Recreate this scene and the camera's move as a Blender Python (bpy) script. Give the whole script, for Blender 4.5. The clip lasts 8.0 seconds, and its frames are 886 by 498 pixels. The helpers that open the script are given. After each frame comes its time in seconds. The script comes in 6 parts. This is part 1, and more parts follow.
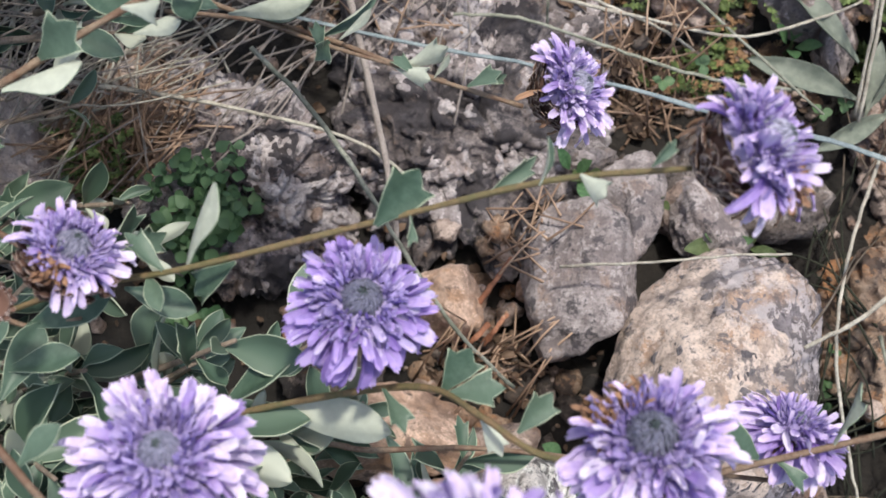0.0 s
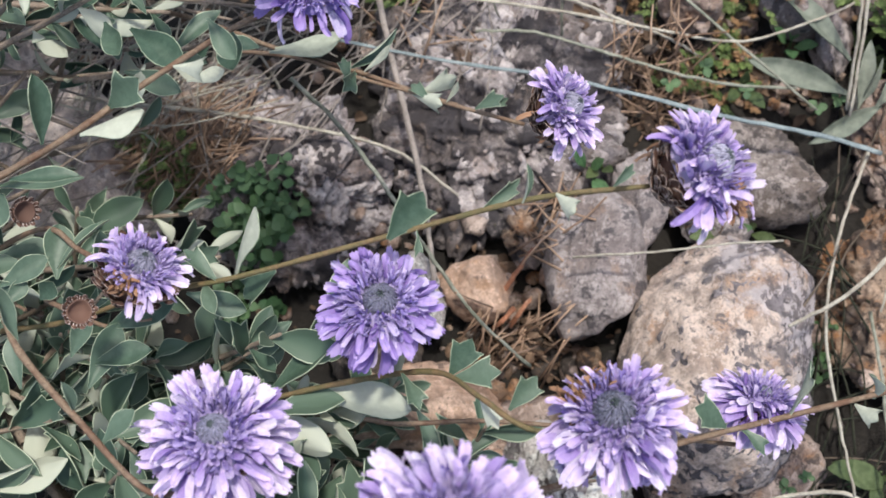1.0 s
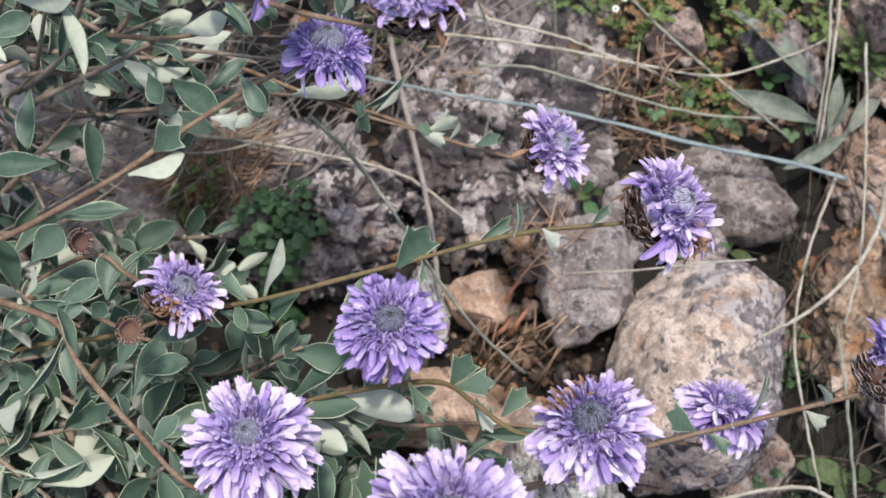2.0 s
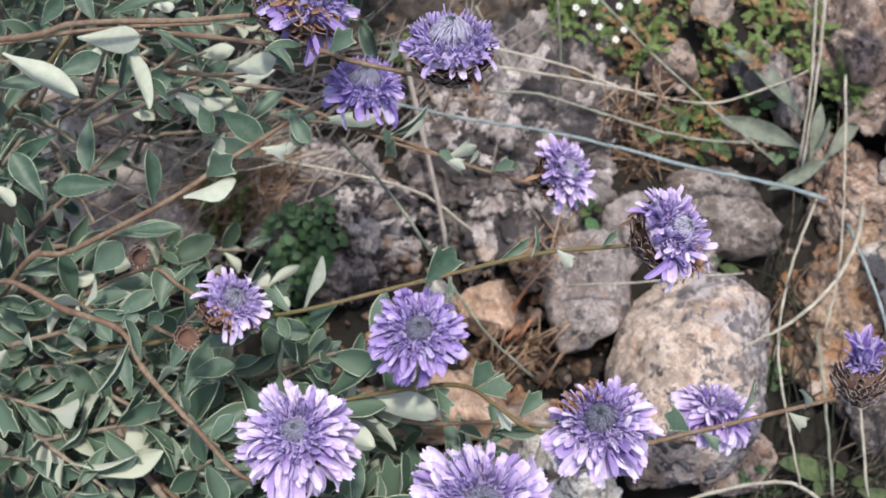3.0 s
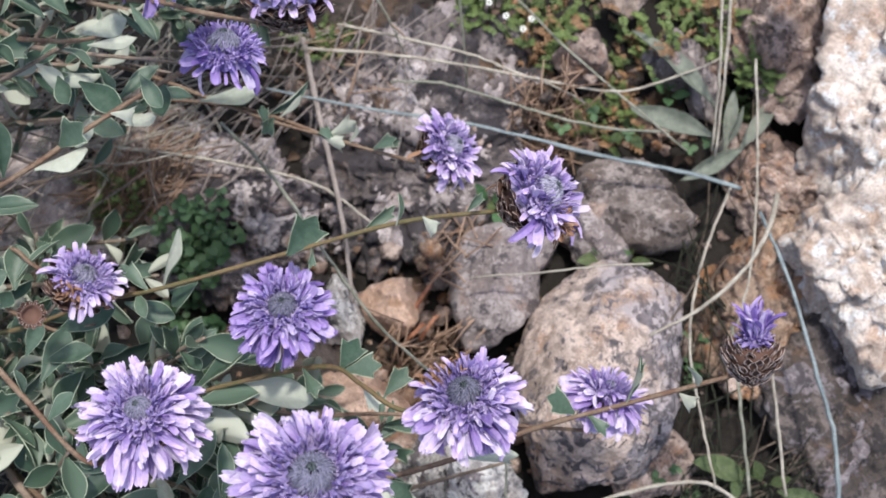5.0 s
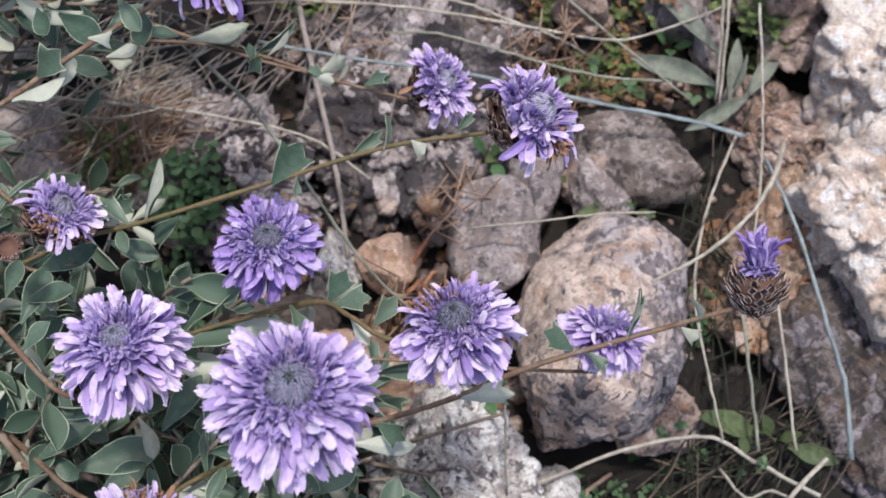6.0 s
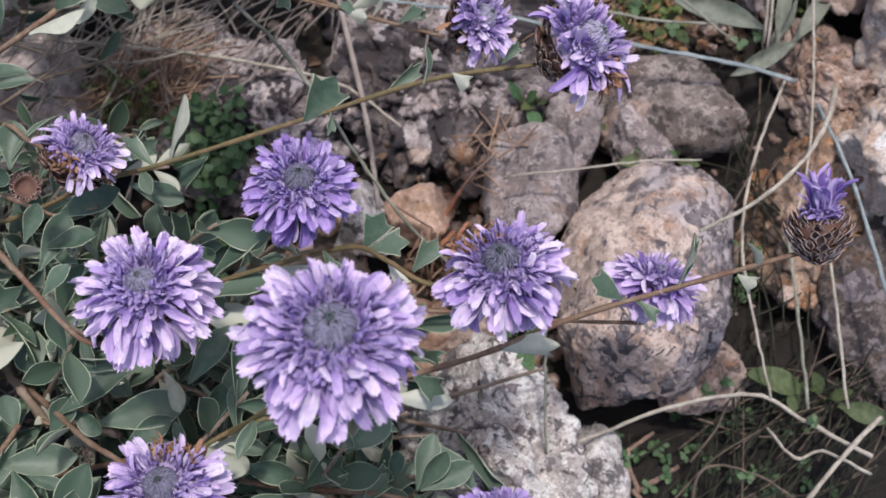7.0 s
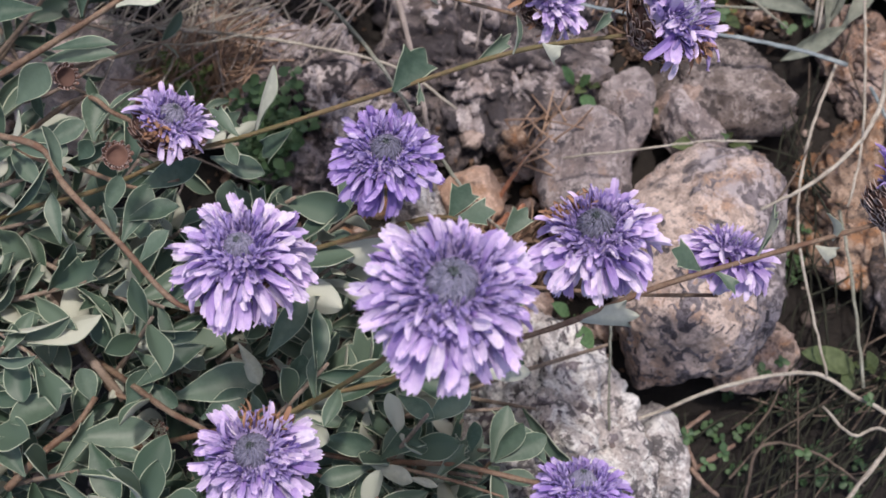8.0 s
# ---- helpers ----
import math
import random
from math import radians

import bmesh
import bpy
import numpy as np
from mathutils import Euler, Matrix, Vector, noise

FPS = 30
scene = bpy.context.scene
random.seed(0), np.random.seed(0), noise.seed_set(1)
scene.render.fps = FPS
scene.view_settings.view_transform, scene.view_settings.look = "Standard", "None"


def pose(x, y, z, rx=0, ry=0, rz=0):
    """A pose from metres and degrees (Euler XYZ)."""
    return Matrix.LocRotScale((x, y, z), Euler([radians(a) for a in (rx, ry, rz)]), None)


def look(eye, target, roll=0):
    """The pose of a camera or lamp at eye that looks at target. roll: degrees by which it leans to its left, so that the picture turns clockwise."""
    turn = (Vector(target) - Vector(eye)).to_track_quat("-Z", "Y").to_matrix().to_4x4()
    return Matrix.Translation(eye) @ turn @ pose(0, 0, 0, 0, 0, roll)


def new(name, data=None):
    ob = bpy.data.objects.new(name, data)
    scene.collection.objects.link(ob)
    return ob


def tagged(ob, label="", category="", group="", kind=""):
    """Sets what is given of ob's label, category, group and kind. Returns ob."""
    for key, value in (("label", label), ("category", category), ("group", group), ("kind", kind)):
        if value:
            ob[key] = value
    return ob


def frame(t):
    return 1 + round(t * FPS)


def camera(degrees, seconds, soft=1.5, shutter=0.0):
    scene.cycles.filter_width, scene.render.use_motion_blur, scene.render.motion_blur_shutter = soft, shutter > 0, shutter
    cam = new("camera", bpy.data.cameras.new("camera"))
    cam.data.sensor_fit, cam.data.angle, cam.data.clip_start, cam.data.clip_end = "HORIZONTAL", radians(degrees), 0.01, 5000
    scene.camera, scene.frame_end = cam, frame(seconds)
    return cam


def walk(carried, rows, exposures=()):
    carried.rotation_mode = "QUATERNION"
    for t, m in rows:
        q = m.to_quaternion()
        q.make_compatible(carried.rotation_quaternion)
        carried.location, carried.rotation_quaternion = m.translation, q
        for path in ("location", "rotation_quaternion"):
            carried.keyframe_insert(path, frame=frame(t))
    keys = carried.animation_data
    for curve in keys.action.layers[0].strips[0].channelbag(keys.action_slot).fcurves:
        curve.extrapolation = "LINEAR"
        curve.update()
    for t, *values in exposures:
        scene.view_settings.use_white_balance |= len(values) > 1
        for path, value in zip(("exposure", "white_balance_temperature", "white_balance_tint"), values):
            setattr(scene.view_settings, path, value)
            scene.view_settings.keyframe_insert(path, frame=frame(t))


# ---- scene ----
cam = camera(40.5, 8.0, soft=1.6)
cam.data.dof.use_dof = True
cam.data.dof.focus_distance, cam.data.dof.aperture_fstop = 0.222, 38.0
walk(cam, [
    (0.0, pose(-0.0467, -0.0777, 0.2649, 12.92, -0.89, 1.87)),
    (0.2, pose(-0.0327, -0.0720, 0.2692, 11.34, 3.26, 1.74)),
    (0.5, pose(-0.0427, -0.0762, 0.2900, 11.49, 1.72, 1.27)),
    (0.8, pose(-0.0423, -0.0802, 0.2974, 11.61, 1.28, 0.45)),
    (1.0, pose(-0.0343, -0.0777, 0.2978, 11.26, 3.14, 1.23)),
    (1.5, pose(-0.0252, -0.0727, 0.3142, 10.13, 4.47, 2.10)),
    (1.7, pose(-0.0271, -0.0756, 0.3194, 10.91, 4.22, 1.39)),
    (2.8, pose(-0.0376, -0.0777, 0.3518, 10.74, 2.75, 1.70)),
    (3.5, pose(-0.0386, -0.0804, 0.3597, 11.01, 2.65, 1.52)),
    (4.0, pose(-0.0382, -0.0850, 0.3582, 11.43, 2.22, 1.83)),
    (4.5, pose(-0.0342, -0.0859, 0.3522, 12.42, 1.72, 1.57)),
    (4.9, pose(-0.0171, -0.0875, 0.3407, 13.15, 2.39, 1.21)),
    (5.0, pose(-0.0130, -0.0912, 0.3374, 13.30, 2.40, 1.06)),
    (5.2, pose(-0.0091, -0.1009, 0.3317, 14.26, 2.40, 0.80)),
    (6.3, pose(-0.0089, -0.1058, 0.3211, 13.62, 3.43, 0.65)),
    (6.5, pose(-0.0117, -0.1028, 0.3169, 13.03, 3.53, 0.59)),
    (7.0, pose(-0.0146, -0.1078, 0.3106, 12.64, 3.87, 0.91)),
    (7.5, pose(-0.0271, -0.1113, 0.3138, 12.93, 3.28, 0.66)),
    (7.8, pose(-0.0299, -0.1140, 0.3140, 12.66, 3.33, 1.04)),
    (8.0, pose(-0.0330, -0.1158, 0.3126, 13.07, 3.18, 0.80)),
], [(0.0, 0.34, 6620, 6), (1.7, 0.32, 6620, 6), (3.5, 0.31, 6620, 6), (4.5, 0.26, 6500, 9), (5.2, 0.27, 6450, 9), (6.5, 0.04, 6500, 13), (7.0, 0.02, 6550, 14), (8.0, 0.02, 6750, 16)])

# ---- light: hazy sun from above the far side, open sky ----
world = bpy.data.worlds.new("sky")
scene.world = world
world.use_nodes = True
wn = world.node_tree
sky = wn.nodes.new("ShaderNodeTexSky")
sky.sky_type = "NISHITA"
sky.sun_disc = False
SUN_DIR = Vector((0.09, 0.19, 0.975)).normalized()
sky.sun_elevation = math.asin(SUN_DIR.z)
sky.sun_rotation = math.atan2(SUN_DIR.x, SUN_DIR.y)
sky.air_density, sky.dust_density = 1.0, 3.0
wn.links.new(sky.outputs[0], wn.nodes["Background"].inputs[0])
wn.nodes["Background"].inputs[1].default_value = 0.17
sun_data = bpy.data.lights.new("sun", "SUN")
sun_data.energy, sun_data.angle, sun_data.color = 2.8, radians(4.0), (1.0, 0.96, 0.91)
sun = new("sun", sun_data)
sun.matrix_world = look(SUN_DIR * 5, (0, 0, 0))


# ---- materials ----
class Nodes:
    def __init__(self, name):
        self.mat = bpy.data.materials.new(name)
        self.mat.use_nodes = True
        self.tree = self.mat.node_tree
        self.bsdf = self.tree.nodes["Principled BSDF"]
        self.out = self.tree.nodes["Material Output"]

    def add(self, kind, **values):
        node = self.tree.nodes.new(kind)
        for key, value in values.items():
            node.inputs[key].default_value = value
        return node

    def link(self, a, b):
        self.tree.links.new(a, b)

    def coords(self, source="Object", scale=1.0):
        co = self.add("ShaderNodeTexCoord")
        info = self.add("ShaderNodeObjectInfo")
        shift = self.add("ShaderNodeVectorMath")
        shift.operation = "MULTIPLY_ADD"
        self.link(co.outputs[source], shift.inputs[0])
        shift.inputs[1].default_value = (scale,) * 3
        grow = self.add("ShaderNodeMath")
        grow.operation = "MULTIPLY"
        grow.inputs[1].default_value = 37.0
        self.link(info.outputs["Random"], grow.inputs[0])
        self.link(grow.outputs[0], shift.inputs[2])
        return shift.outputs[0]

    def noise(self, vec, scale, detail=6.0, rough=0.6, distortion=0.0):
        n = self.add("ShaderNodeTexNoise", Scale=scale, Detail=detail, Roughness=rough, Distortion=distortion)
        self.link(vec, n.inputs["Vector"])
        return n.outputs["Fac"]

    def ramp(self, fac, stops):
        r = self.add("ShaderNodeValToRGB")
        while len(r.color_ramp.elements) < len(stops):
            r.color_ramp.elements.new(0.5)
        for e, (pos, col) in zip(r.color_ramp.elements, stops):
            e.position = pos
            e.color = (*col, 1) if len(col) == 3 else col
        self.link(fac, r.inputs[0])
        return r.outputs[0]

    def mix(self, fac, a, b, blend="MIX"):
        m = self.add("ShaderNodeMix")
        m.data_type, m.blend_type = "RGBA", blend
        for value, socket in ((fac, m.inputs[0]), (a, m.inputs[6]), (b, m.inputs[7])):
            if isinstance(value, (int, float)):
                socket.default_value = value
            elif isinstance(value, tuple):
                socket.default_value = (*value, 1)
            else:
                self.link(value, socket)
        return m.outputs[2]

    def bump(self, height, strength, distance):
        b = self.add("ShaderNodeBump", Strength=strength, Distance=distance)
        self.link(height, b.inputs["Height"])
        self.link(b.outputs[0], self.bsdf.inputs["Normal"])

    def done(self, colour, rough=0.7, thin=0.0, thin_colour=None):
        if isinstance(colour, tuple):
            self.bsdf.inputs["Base Color"].default_value = (*colour, 1)
        else:
            self.link(colour, self.bsdf.inputs["Base Color"])
        self.bsdf.inputs["Roughness"].default_value = rough
        if thin:
            t = self.add("ShaderNodeBsdfTranslucent")
            m = self.add("ShaderNodeMixShader")
            m.inputs[0].default_value = thin
            if thin_colour:
                t.inputs[0].default_value = (*thin_colour, 1)
            else:
                self.link(colour, t.inputs[0])
            self.link(self.bsdf.outputs[0], m.inputs[1])
            self.link(t.outputs[0], m.inputs[2])
            self.link(m.outputs[0], self.out.inputs["Surface"])
        return self.mat


def stone_material(name, light, mid, dark, lichen=0.5, white=0.5, stain=(0.36, 0.21, 0.12), stain_at=0.62, blotch=1.0, veil=None, moss=0.0, crusts=None, crust_at=0.53):
    """Weathered limestone: two tones, ochre stains, black and pale crusts of lichen, pits."""
    n = Nodes(name)
    co = n.coords()
    big = n.noise(co, 60, 5, 0.6, 0.1)
    mottle = n.noise(co, 240, 7, 0.68, 0.1)
    grain = n.noise(co, 1300, 6, 0.7)
    patch = n.noise(co, 120 * blotch, 10, 0.74, 0.1)
    speck = n.noise(co, 480, 8, 0.75, 0.2)
    crust = n.noise(co, 170 * blotch, 10, 0.74, 0.3)
    base = n.mix(n.ramp(big, [(0.40, (0, 0, 0)), (0.58, (1, 1, 1))]), mid, light)
    base = n.mix(n.ramp(n.noise(co, 80, 8, 0.68, 0.15), [(stain_at - 0.05, (0, 0, 0)), (stain_at + 0.04, (0.8, 0.8, 0.8))]), base, stain)
    base = n.mix(n.ramp(mottle, [(0.38, (0.85, 0.85, 0.85)), (0.54, (0, 0, 0))]), base, tuple(0.5 * a + 0.5 * b for a, b in zip(mid, dark)))
    base = n.mix(n.ramp(crust, [(0.63 - 0.18 * white, (0, 0, 0)), (0.66 - 0.18 * white, (0.9, 0.9, 0.9))]), base, tuple(min(0.85, c * 1.2) for c in light))
    base = n.mix(n.ramp(patch, [(0.68 - 0.30 * lichen, (0, 0, 0)), (0.72 - 0.30 * lichen, (0.88, 0.88, 0.88))]), base, dark)
    base = n.mix(n.ramp(speck, [(0.64 - 0.12 * lichen, (0, 0, 0)), (0.68 - 0.12 * lichen, (0.85, 0.85, 0.85))]), base, dark)
    base = n.mix(n.ramp(grain, [(0.36, (0.5, 0.5, 0.5)), (0.52, (0, 0, 0))]), base, dark)
    if veil:
        axis, shift, tone, spots = veil
        raw = n.add("ShaderNodeTexCoord")
        dot = n.add("ShaderNodeVectorMath")
        dot.operation = "DOT_PRODUCT"
        n.link(raw.outputs["Object"], dot.inputs[0])
        dot.inputs[1].default_value = axis
        total = n.add("ShaderNodeMath")
        total.operation = "ADD"
        n.link(dot.outputs["Value"], total.inputs[0])
        n.link(n.noise(co, 55, 9, 0.74, 0.1), total.inputs[1])
        where = n.ramp(total.outputs[0], [(0.5 + shift, (0, 0, 0)), (0.6 + shift, (0.85, 0.85, 0.85))])
        grey = n.mix(n.ramp(n.noise(co, 240, 9, 0.75), [(0.49, (0, 0, 0)), (0.51, (0.95, 0.95, 0.95))]), tone, spots)
        grey = n.mix(n.ramp(n.noise(co, 190, 9, 0.75, 0.05), [(0.55, (0, 0, 0)), (0.59, (0.8, 0.8, 0.8))]), grey, tuple(c * 1.35 for c in tone))
        base = n.mix(where, base, grey)
    if crusts:
        edge = n.noise(co, 75, 12, 0.74, 0.1)
        pale = n.mix(n.ramp(n.noise(co, 420, 8, 0.75), [(0.44, (0.8, 0.8, 0.8)), (0.52, (0, 0, 0))]), crusts, tuple(c * 0.45 for c in crusts))
        pale = n.mix(n.ramp(n.noise(co, 130, 6, 0.7), [(0.5, (0, 0, 0)), (0.56, (1, 1, 1))]), pale, tuple(c * k for c, k in zip(crusts, (0.78, 0.76, 0.82))))
        base = n.mix(n.ramp(edge, [(crust_at, (0, 0, 0)), (crust_at + 0.02, (0.95, 0.95, 0.95))]), base, pale)
        base = n.mix(n.ramp(n.noise(co, 260, 10, 0.75, 0.2), [(0.585, (0, 0, 0)), (0.61, (0.9, 0.9, 0.9))]), base, dark)
    if moss:
        base = n.mix(n.ramp(n.noise(co, 90, 10, 0.75, 0.4), [(0.70 - 0.12 * moss, (0, 0, 0)), (0.76 - 0.12 * moss, (0.85, 0.85, 0.85))]), base, (0.06, 0.055, 0.018))
    height = n.mix(0.5, n.mix(0.45, mottle, grain), patch)
    n.bump(height, 1.0, 0.0026)
    return n.done(base, 0.88)


STONE_TAN = stone_material("tan_limestone", (0.58, 0.48, 0.42), (0.45, 0.32, 0.245), (0.12, 0.10, 0.10), 0.36, 0.50, (0.47, 0.28, 0.17), 0.56)
STONE_MAIN = stone_material("tan_and_violet_grey_limestone", (0.59, 0.475, 0.41), (0.48, 0.36, 0.29), (0.14, 0.12, 0.122), 0.48, 0.70, (0.52, 0.32, 0.21), 0.56, veil=((7.0, 4.0, 2.0), 0.03, (0.44, 0.395, 0.41), (0.09, 0.078, 0.088)))
STONE_PALE = stone_material("pinkish_limestone", (0.68, 0.58, 0.54), (0.54, 0.44, 0.40), (0.16, 0.13, 0.13), 0.34, 0.5, (0.50, 0.34, 0.26), 0.60)
STONE_GREY = stone_material("grey_limestone", (0.43, 0.375, 0.365), (0.30, 0.245, 0.235), (0.075, 0.065, 0.072), 0.46, 0.55, (0.36, 0.24, 0.18), 0.60)
STONE_DARK = stone_material("lichened_rock", (0.29, 0.25, 0.245), (0.16, 0.132, 0.128), (0.030, 0.026, 0.031), 0.66, 0.50, (0.16, 0.10, 0.065), 0.58, blotch=0.55, veil=((0.0, 0.0, 0.0), 0.06, (0.19, 0.17, 0.185), (0.04, 0.036, 0.043)), moss=0.55)
STONE_CRUST = stone_material("pale_crusted_rock", (0.32, 0.27, 0.265), (0.17, 0.135, 0.13), (0.032, 0.028, 0.034), 0.62, 0.6, (0.22, 0.14, 0.10), 0.58, blotch=0.55, moss=0.5)
STONE_WHITE = stone_material("pale_limestone", (0.86, 0.78, 0.71), (0.74, 0.61, 0.52), (0.20, 0.13, 0.095), 0.24, 0.5, (0.58, 0.38, 0.26), 0.59)
LICHEN_PALE = stone_material("pale_lichen_crust", (0.55, 0.495, 0.49), (0.43, 0.37, 0.365), (0.13, 0.11, 0.115), 0.46, 0.6, (0.40, 0.30, 0.26), 0.58)
LICHEN_GREY = stone_material("violet_grey_lichen_crust", (0.30, 0.265, 0.28), (0.21, 0.18, 0.19), (0.06, 0.05, 0.055), 0.5, 0.5, (0.2, 0.15, 0.13), 0.6)
LICHEN_DARK = stone_material("dark_lichen_crust", (0.21, 0.185, 0.195), (0.13, 0.112, 0.12), (0.045, 0.039, 0.043), 0.5, 0.4, (0.10, 0.08, 0.075), 0.60)
STONE_SPOT = stone_material("spotted_limestone", (0.74, 0.69, 0.66), (0.56, 0.50, 0.47), (0.07, 0.063, 0.066), 0.52, 0.75, stain_at=0.70)
STONE_BROWN = stone_material("brown_lichened_rock", (0.15, 0.12, 0.105), (0.075, 0.058, 0.048), (0.022, 0.019, 0.019), 0.50, 0.5, (0.14, 0.08, 0.045), 0.56, 0.6, moss=0.4)
STONE_PEACH = stone_material("peach_limestone", (0.66, 0.47, 0.37), (0.54, 0.35, 0.25), (0.16, 0.11, 0.09), 0.28, 0.4, (0.50, 0.29, 0.17), 0.58)
STONE_RUST = stone_material("rusty_limestone", (0.52, 0.41, 0.355), (0.36, 0.255, 0.21), (0.075, 0.055, 0.05), 0.48, 0.55, (0.42, 0.21, 0.10), 0.58, moss=0.35)
STONE_OCHRE = stone_material("ochre_limestone", (0.46, 0.335, 0.25), (0.33, 0.205, 0.13), (0.065, 0.05, 0.045), 0.50, 0.5, (0.44, 0.19, 0.065), 0.53, moss=0.45)
# brown-grey rock, its tones lowered to stand in for shade under the boulder
STONE_LICHEN_SHADE = stone_material("shade_darkened_lichened_rock", (0.17, 0.14, 0.13), (0.08, 0.064, 0.055), (0.026, 0.022, 0.023), 0.60, 0.55, (0.17, 0.10, 0.06), 0.56, moss=0.6, crusts=(0.25, 0.22, 0.23), crust_at=0.56)
STONE_WEDGE = stone_material("brown_limestone", (0.34, 0.29, 0.27), (0.18, 0.14, 0.12), (0.05, 0.04, 0.038), 0.50, 0.5, (0.20, 0.13, 0.09), 0.60)


def soil_material():
    n = Nodes("shade_darkened_soil")
    co = n.coords()
    a = n.noise(co, 60, 8, 0.7)
    b = n.noise(co, 600, 6, 0.7)
    # dark soil, with tones lowered further for the shade in gaps and hollows
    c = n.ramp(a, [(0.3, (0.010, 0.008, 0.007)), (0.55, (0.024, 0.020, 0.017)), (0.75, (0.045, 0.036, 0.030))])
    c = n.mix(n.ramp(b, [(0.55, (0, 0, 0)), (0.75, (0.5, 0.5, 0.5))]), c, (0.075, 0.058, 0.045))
    n.bump(b, 1.0, 0.002)
    return n.done(c, 0.95)


SOIL = soil_material()


def leaf_material(name, a, b, grain=9, thin=0.12, rough=0.55, mottle=1.0):
    n = Nodes(name)
    co = n.coords()
    info = n.add("ShaderNodeObjectInfo")
    geo = n.add("ShaderNodeNewGeometry")
    both = n.add("ShaderNodeMath")
    both.operation = "ADD"
    n.link(info.outputs["Random"], both.inputs[0])
    n.link(geo.outputs["Random Per Island"], both.inputs[1])
    part_of = n.add("ShaderNodeMath")
    part_of.operation = "FRACT"
    n.link(both.outputs[0], part_of.inputs[0])
    fine = n.noise(co, grain, 5, 0.65)
    blotch = n.noise(co, grain * 0.22, 3, 0.6)
    c = n.mix(part_of.outputs[0], a, b)
    c = n.mix(n.ramp(blotch, [(0.40, (0.0, 0.0, 0.0)), (0.66, (0.45 * mottle,) * 3)]), c, tuple(v * 0.7 for v in a))
    c = n.mix(n.ramp(fine, [(0.40, (0.0, 0.0, 0.0)), (0.75, (0.5 * mottle,) * 3)]), c, tuple(min(1, v * 1.6 + 0.02) for v in b))
    n.bump(fine, 0.25, 0.0004)
    return n.done(c, rough, thin)


LEAF_TOP = leaf_material("leaf_upper_side", (0.041, 0.082, 0.053), (0.110, 0.162, 0.115), rough=0.5, mottle=0.5)
LEAF_UNDER = leaf_material("leaf_pale_underside", (0.36, 0.385, 0.305), (0.53, 0.55, 0.455), rough=0.7, mottle=0.45)
LEAF_RIM = leaf_material("leaf_pale_margin", (0.30, 0.36, 0.25), (0.42, 0.46, 0.34))
MOSS = leaf_material("bright_green_herb", (0.030, 0.062, 0.014), (0.165, 0.225, 0.070), thin=0.15)
CLOVER = leaf_material("blue_green_herb", (0.035, 0.085, 0.035), (0.085, 0.16, 0.06), thin=0.15)
CLOVER_BRIGHT = leaf_material("fresh_green_herb", (0.05, 0.12, 0.05), (0.13, 0.23, 0.10), thin=0.2)
RUSTY_MOSS = leaf_material("withered_moss", (0.09, 0.05, 0.025), (0.34, 0.20, 0.10), thin=0.1)
OLIVE_LEAF = leaf_material("olive_leaf", (0.045, 0.07, 0.025), (0.10, 0.13, 0.05), thin=0.1)
GREY_LEAF = leaf_material("downy_grey_leaf", (0.12, 0.145, 0.115), (0.21, 0.225, 0.18), rough=0.7)
HERB_WHITE = leaf_material("white_petal", (0.75, 0.76, 0.72), (0.85, 0.85, 0.82), thin=0.2)


def stem_material(name, a, b, rough=0.6):
    n = Nodes(name)
    co = n.coords()
    f = n.noise(co, 220, 8, 0.7)
    g = n.noise(co, 1800, 6, 0.7)
    c = n.mix(n.ramp(f, [(0.38, (0, 0, 0)), (0.62, (1, 1, 1))]), a, b)
    c = n.mix(n.ramp(g, [(0.52, (0, 0, 0)), (0.64, (0.7, 0.7, 0.7))]), c, tuple(v * 0.55 for v in a))
    n.bump(g, 0.8, 0.0004)
    return n.done(c, rough)


STEM_GREEN = stem_material("green_brown_stem", (0.13, 0.115, 0.045), (0.22, 0.14, 0.07))
STEM_RED = stem_material("red_brown_stem", (0.16, 0.085, 0.052), (0.26, 0.19, 0.13))
STEM_WOOD = stem_material("grey_brown_bark", (0.20, 0.15, 0.11), (0.33, 0.26, 0.21), 0.85)
STRAW = stem_material("dry_straw", (0.30, 0.265, 0.215), (0.54, 0.50, 0.42), 0.65)
BLADE = stem_material("blue_grey_grass", (0.16, 0.20, 0.215), (0.29, 0.335, 0.34), 0.5)
OLIVE = stem_material("olive_grey_grass", (0.17, 0.175, 0.13), (0.33, 0.33, 0.27), 0.6)
# olive grass taken down to near black: its colour stands in for deep shade
SHADE_GRASS = stem_material("shade_darkened_grass", (0.014, 0.017, 0.009), (0.038, 0.040, 0.022), 0.8)
NEEDLE_RED = stem_material("red_brown_dry_leaf", (0.20, 0.075, 0.04), (0.36, 0.16, 0.09), 0.7)
BROWN_STALK = stem_material("brown_dead_stalk", (0.08, 0.06, 0.045), (0.19, 0.145, 0.11), 0.8)
BARE_ROOT = stem_material("bare_root", (0.17, 0.105, 0.075), (0.30, 0.21, 0.16), 0.85)
TWIG = stem_material("weathered_twig", (0.26, 0.22, 0.20), (0.36, 0.31, 0.28), 0.9)
NEEDLE = leaf_material("brown_needle", (0.13, 0.070, 0.042), (0.45, 0.31, 0.22), thin=0.0, rough=0.7)
LITTER = leaf_material("dry_leaf_litter", (0.05, 0.033, 0.024), (0.20, 0.125, 0.08), thin=0.05, rough=0.8)


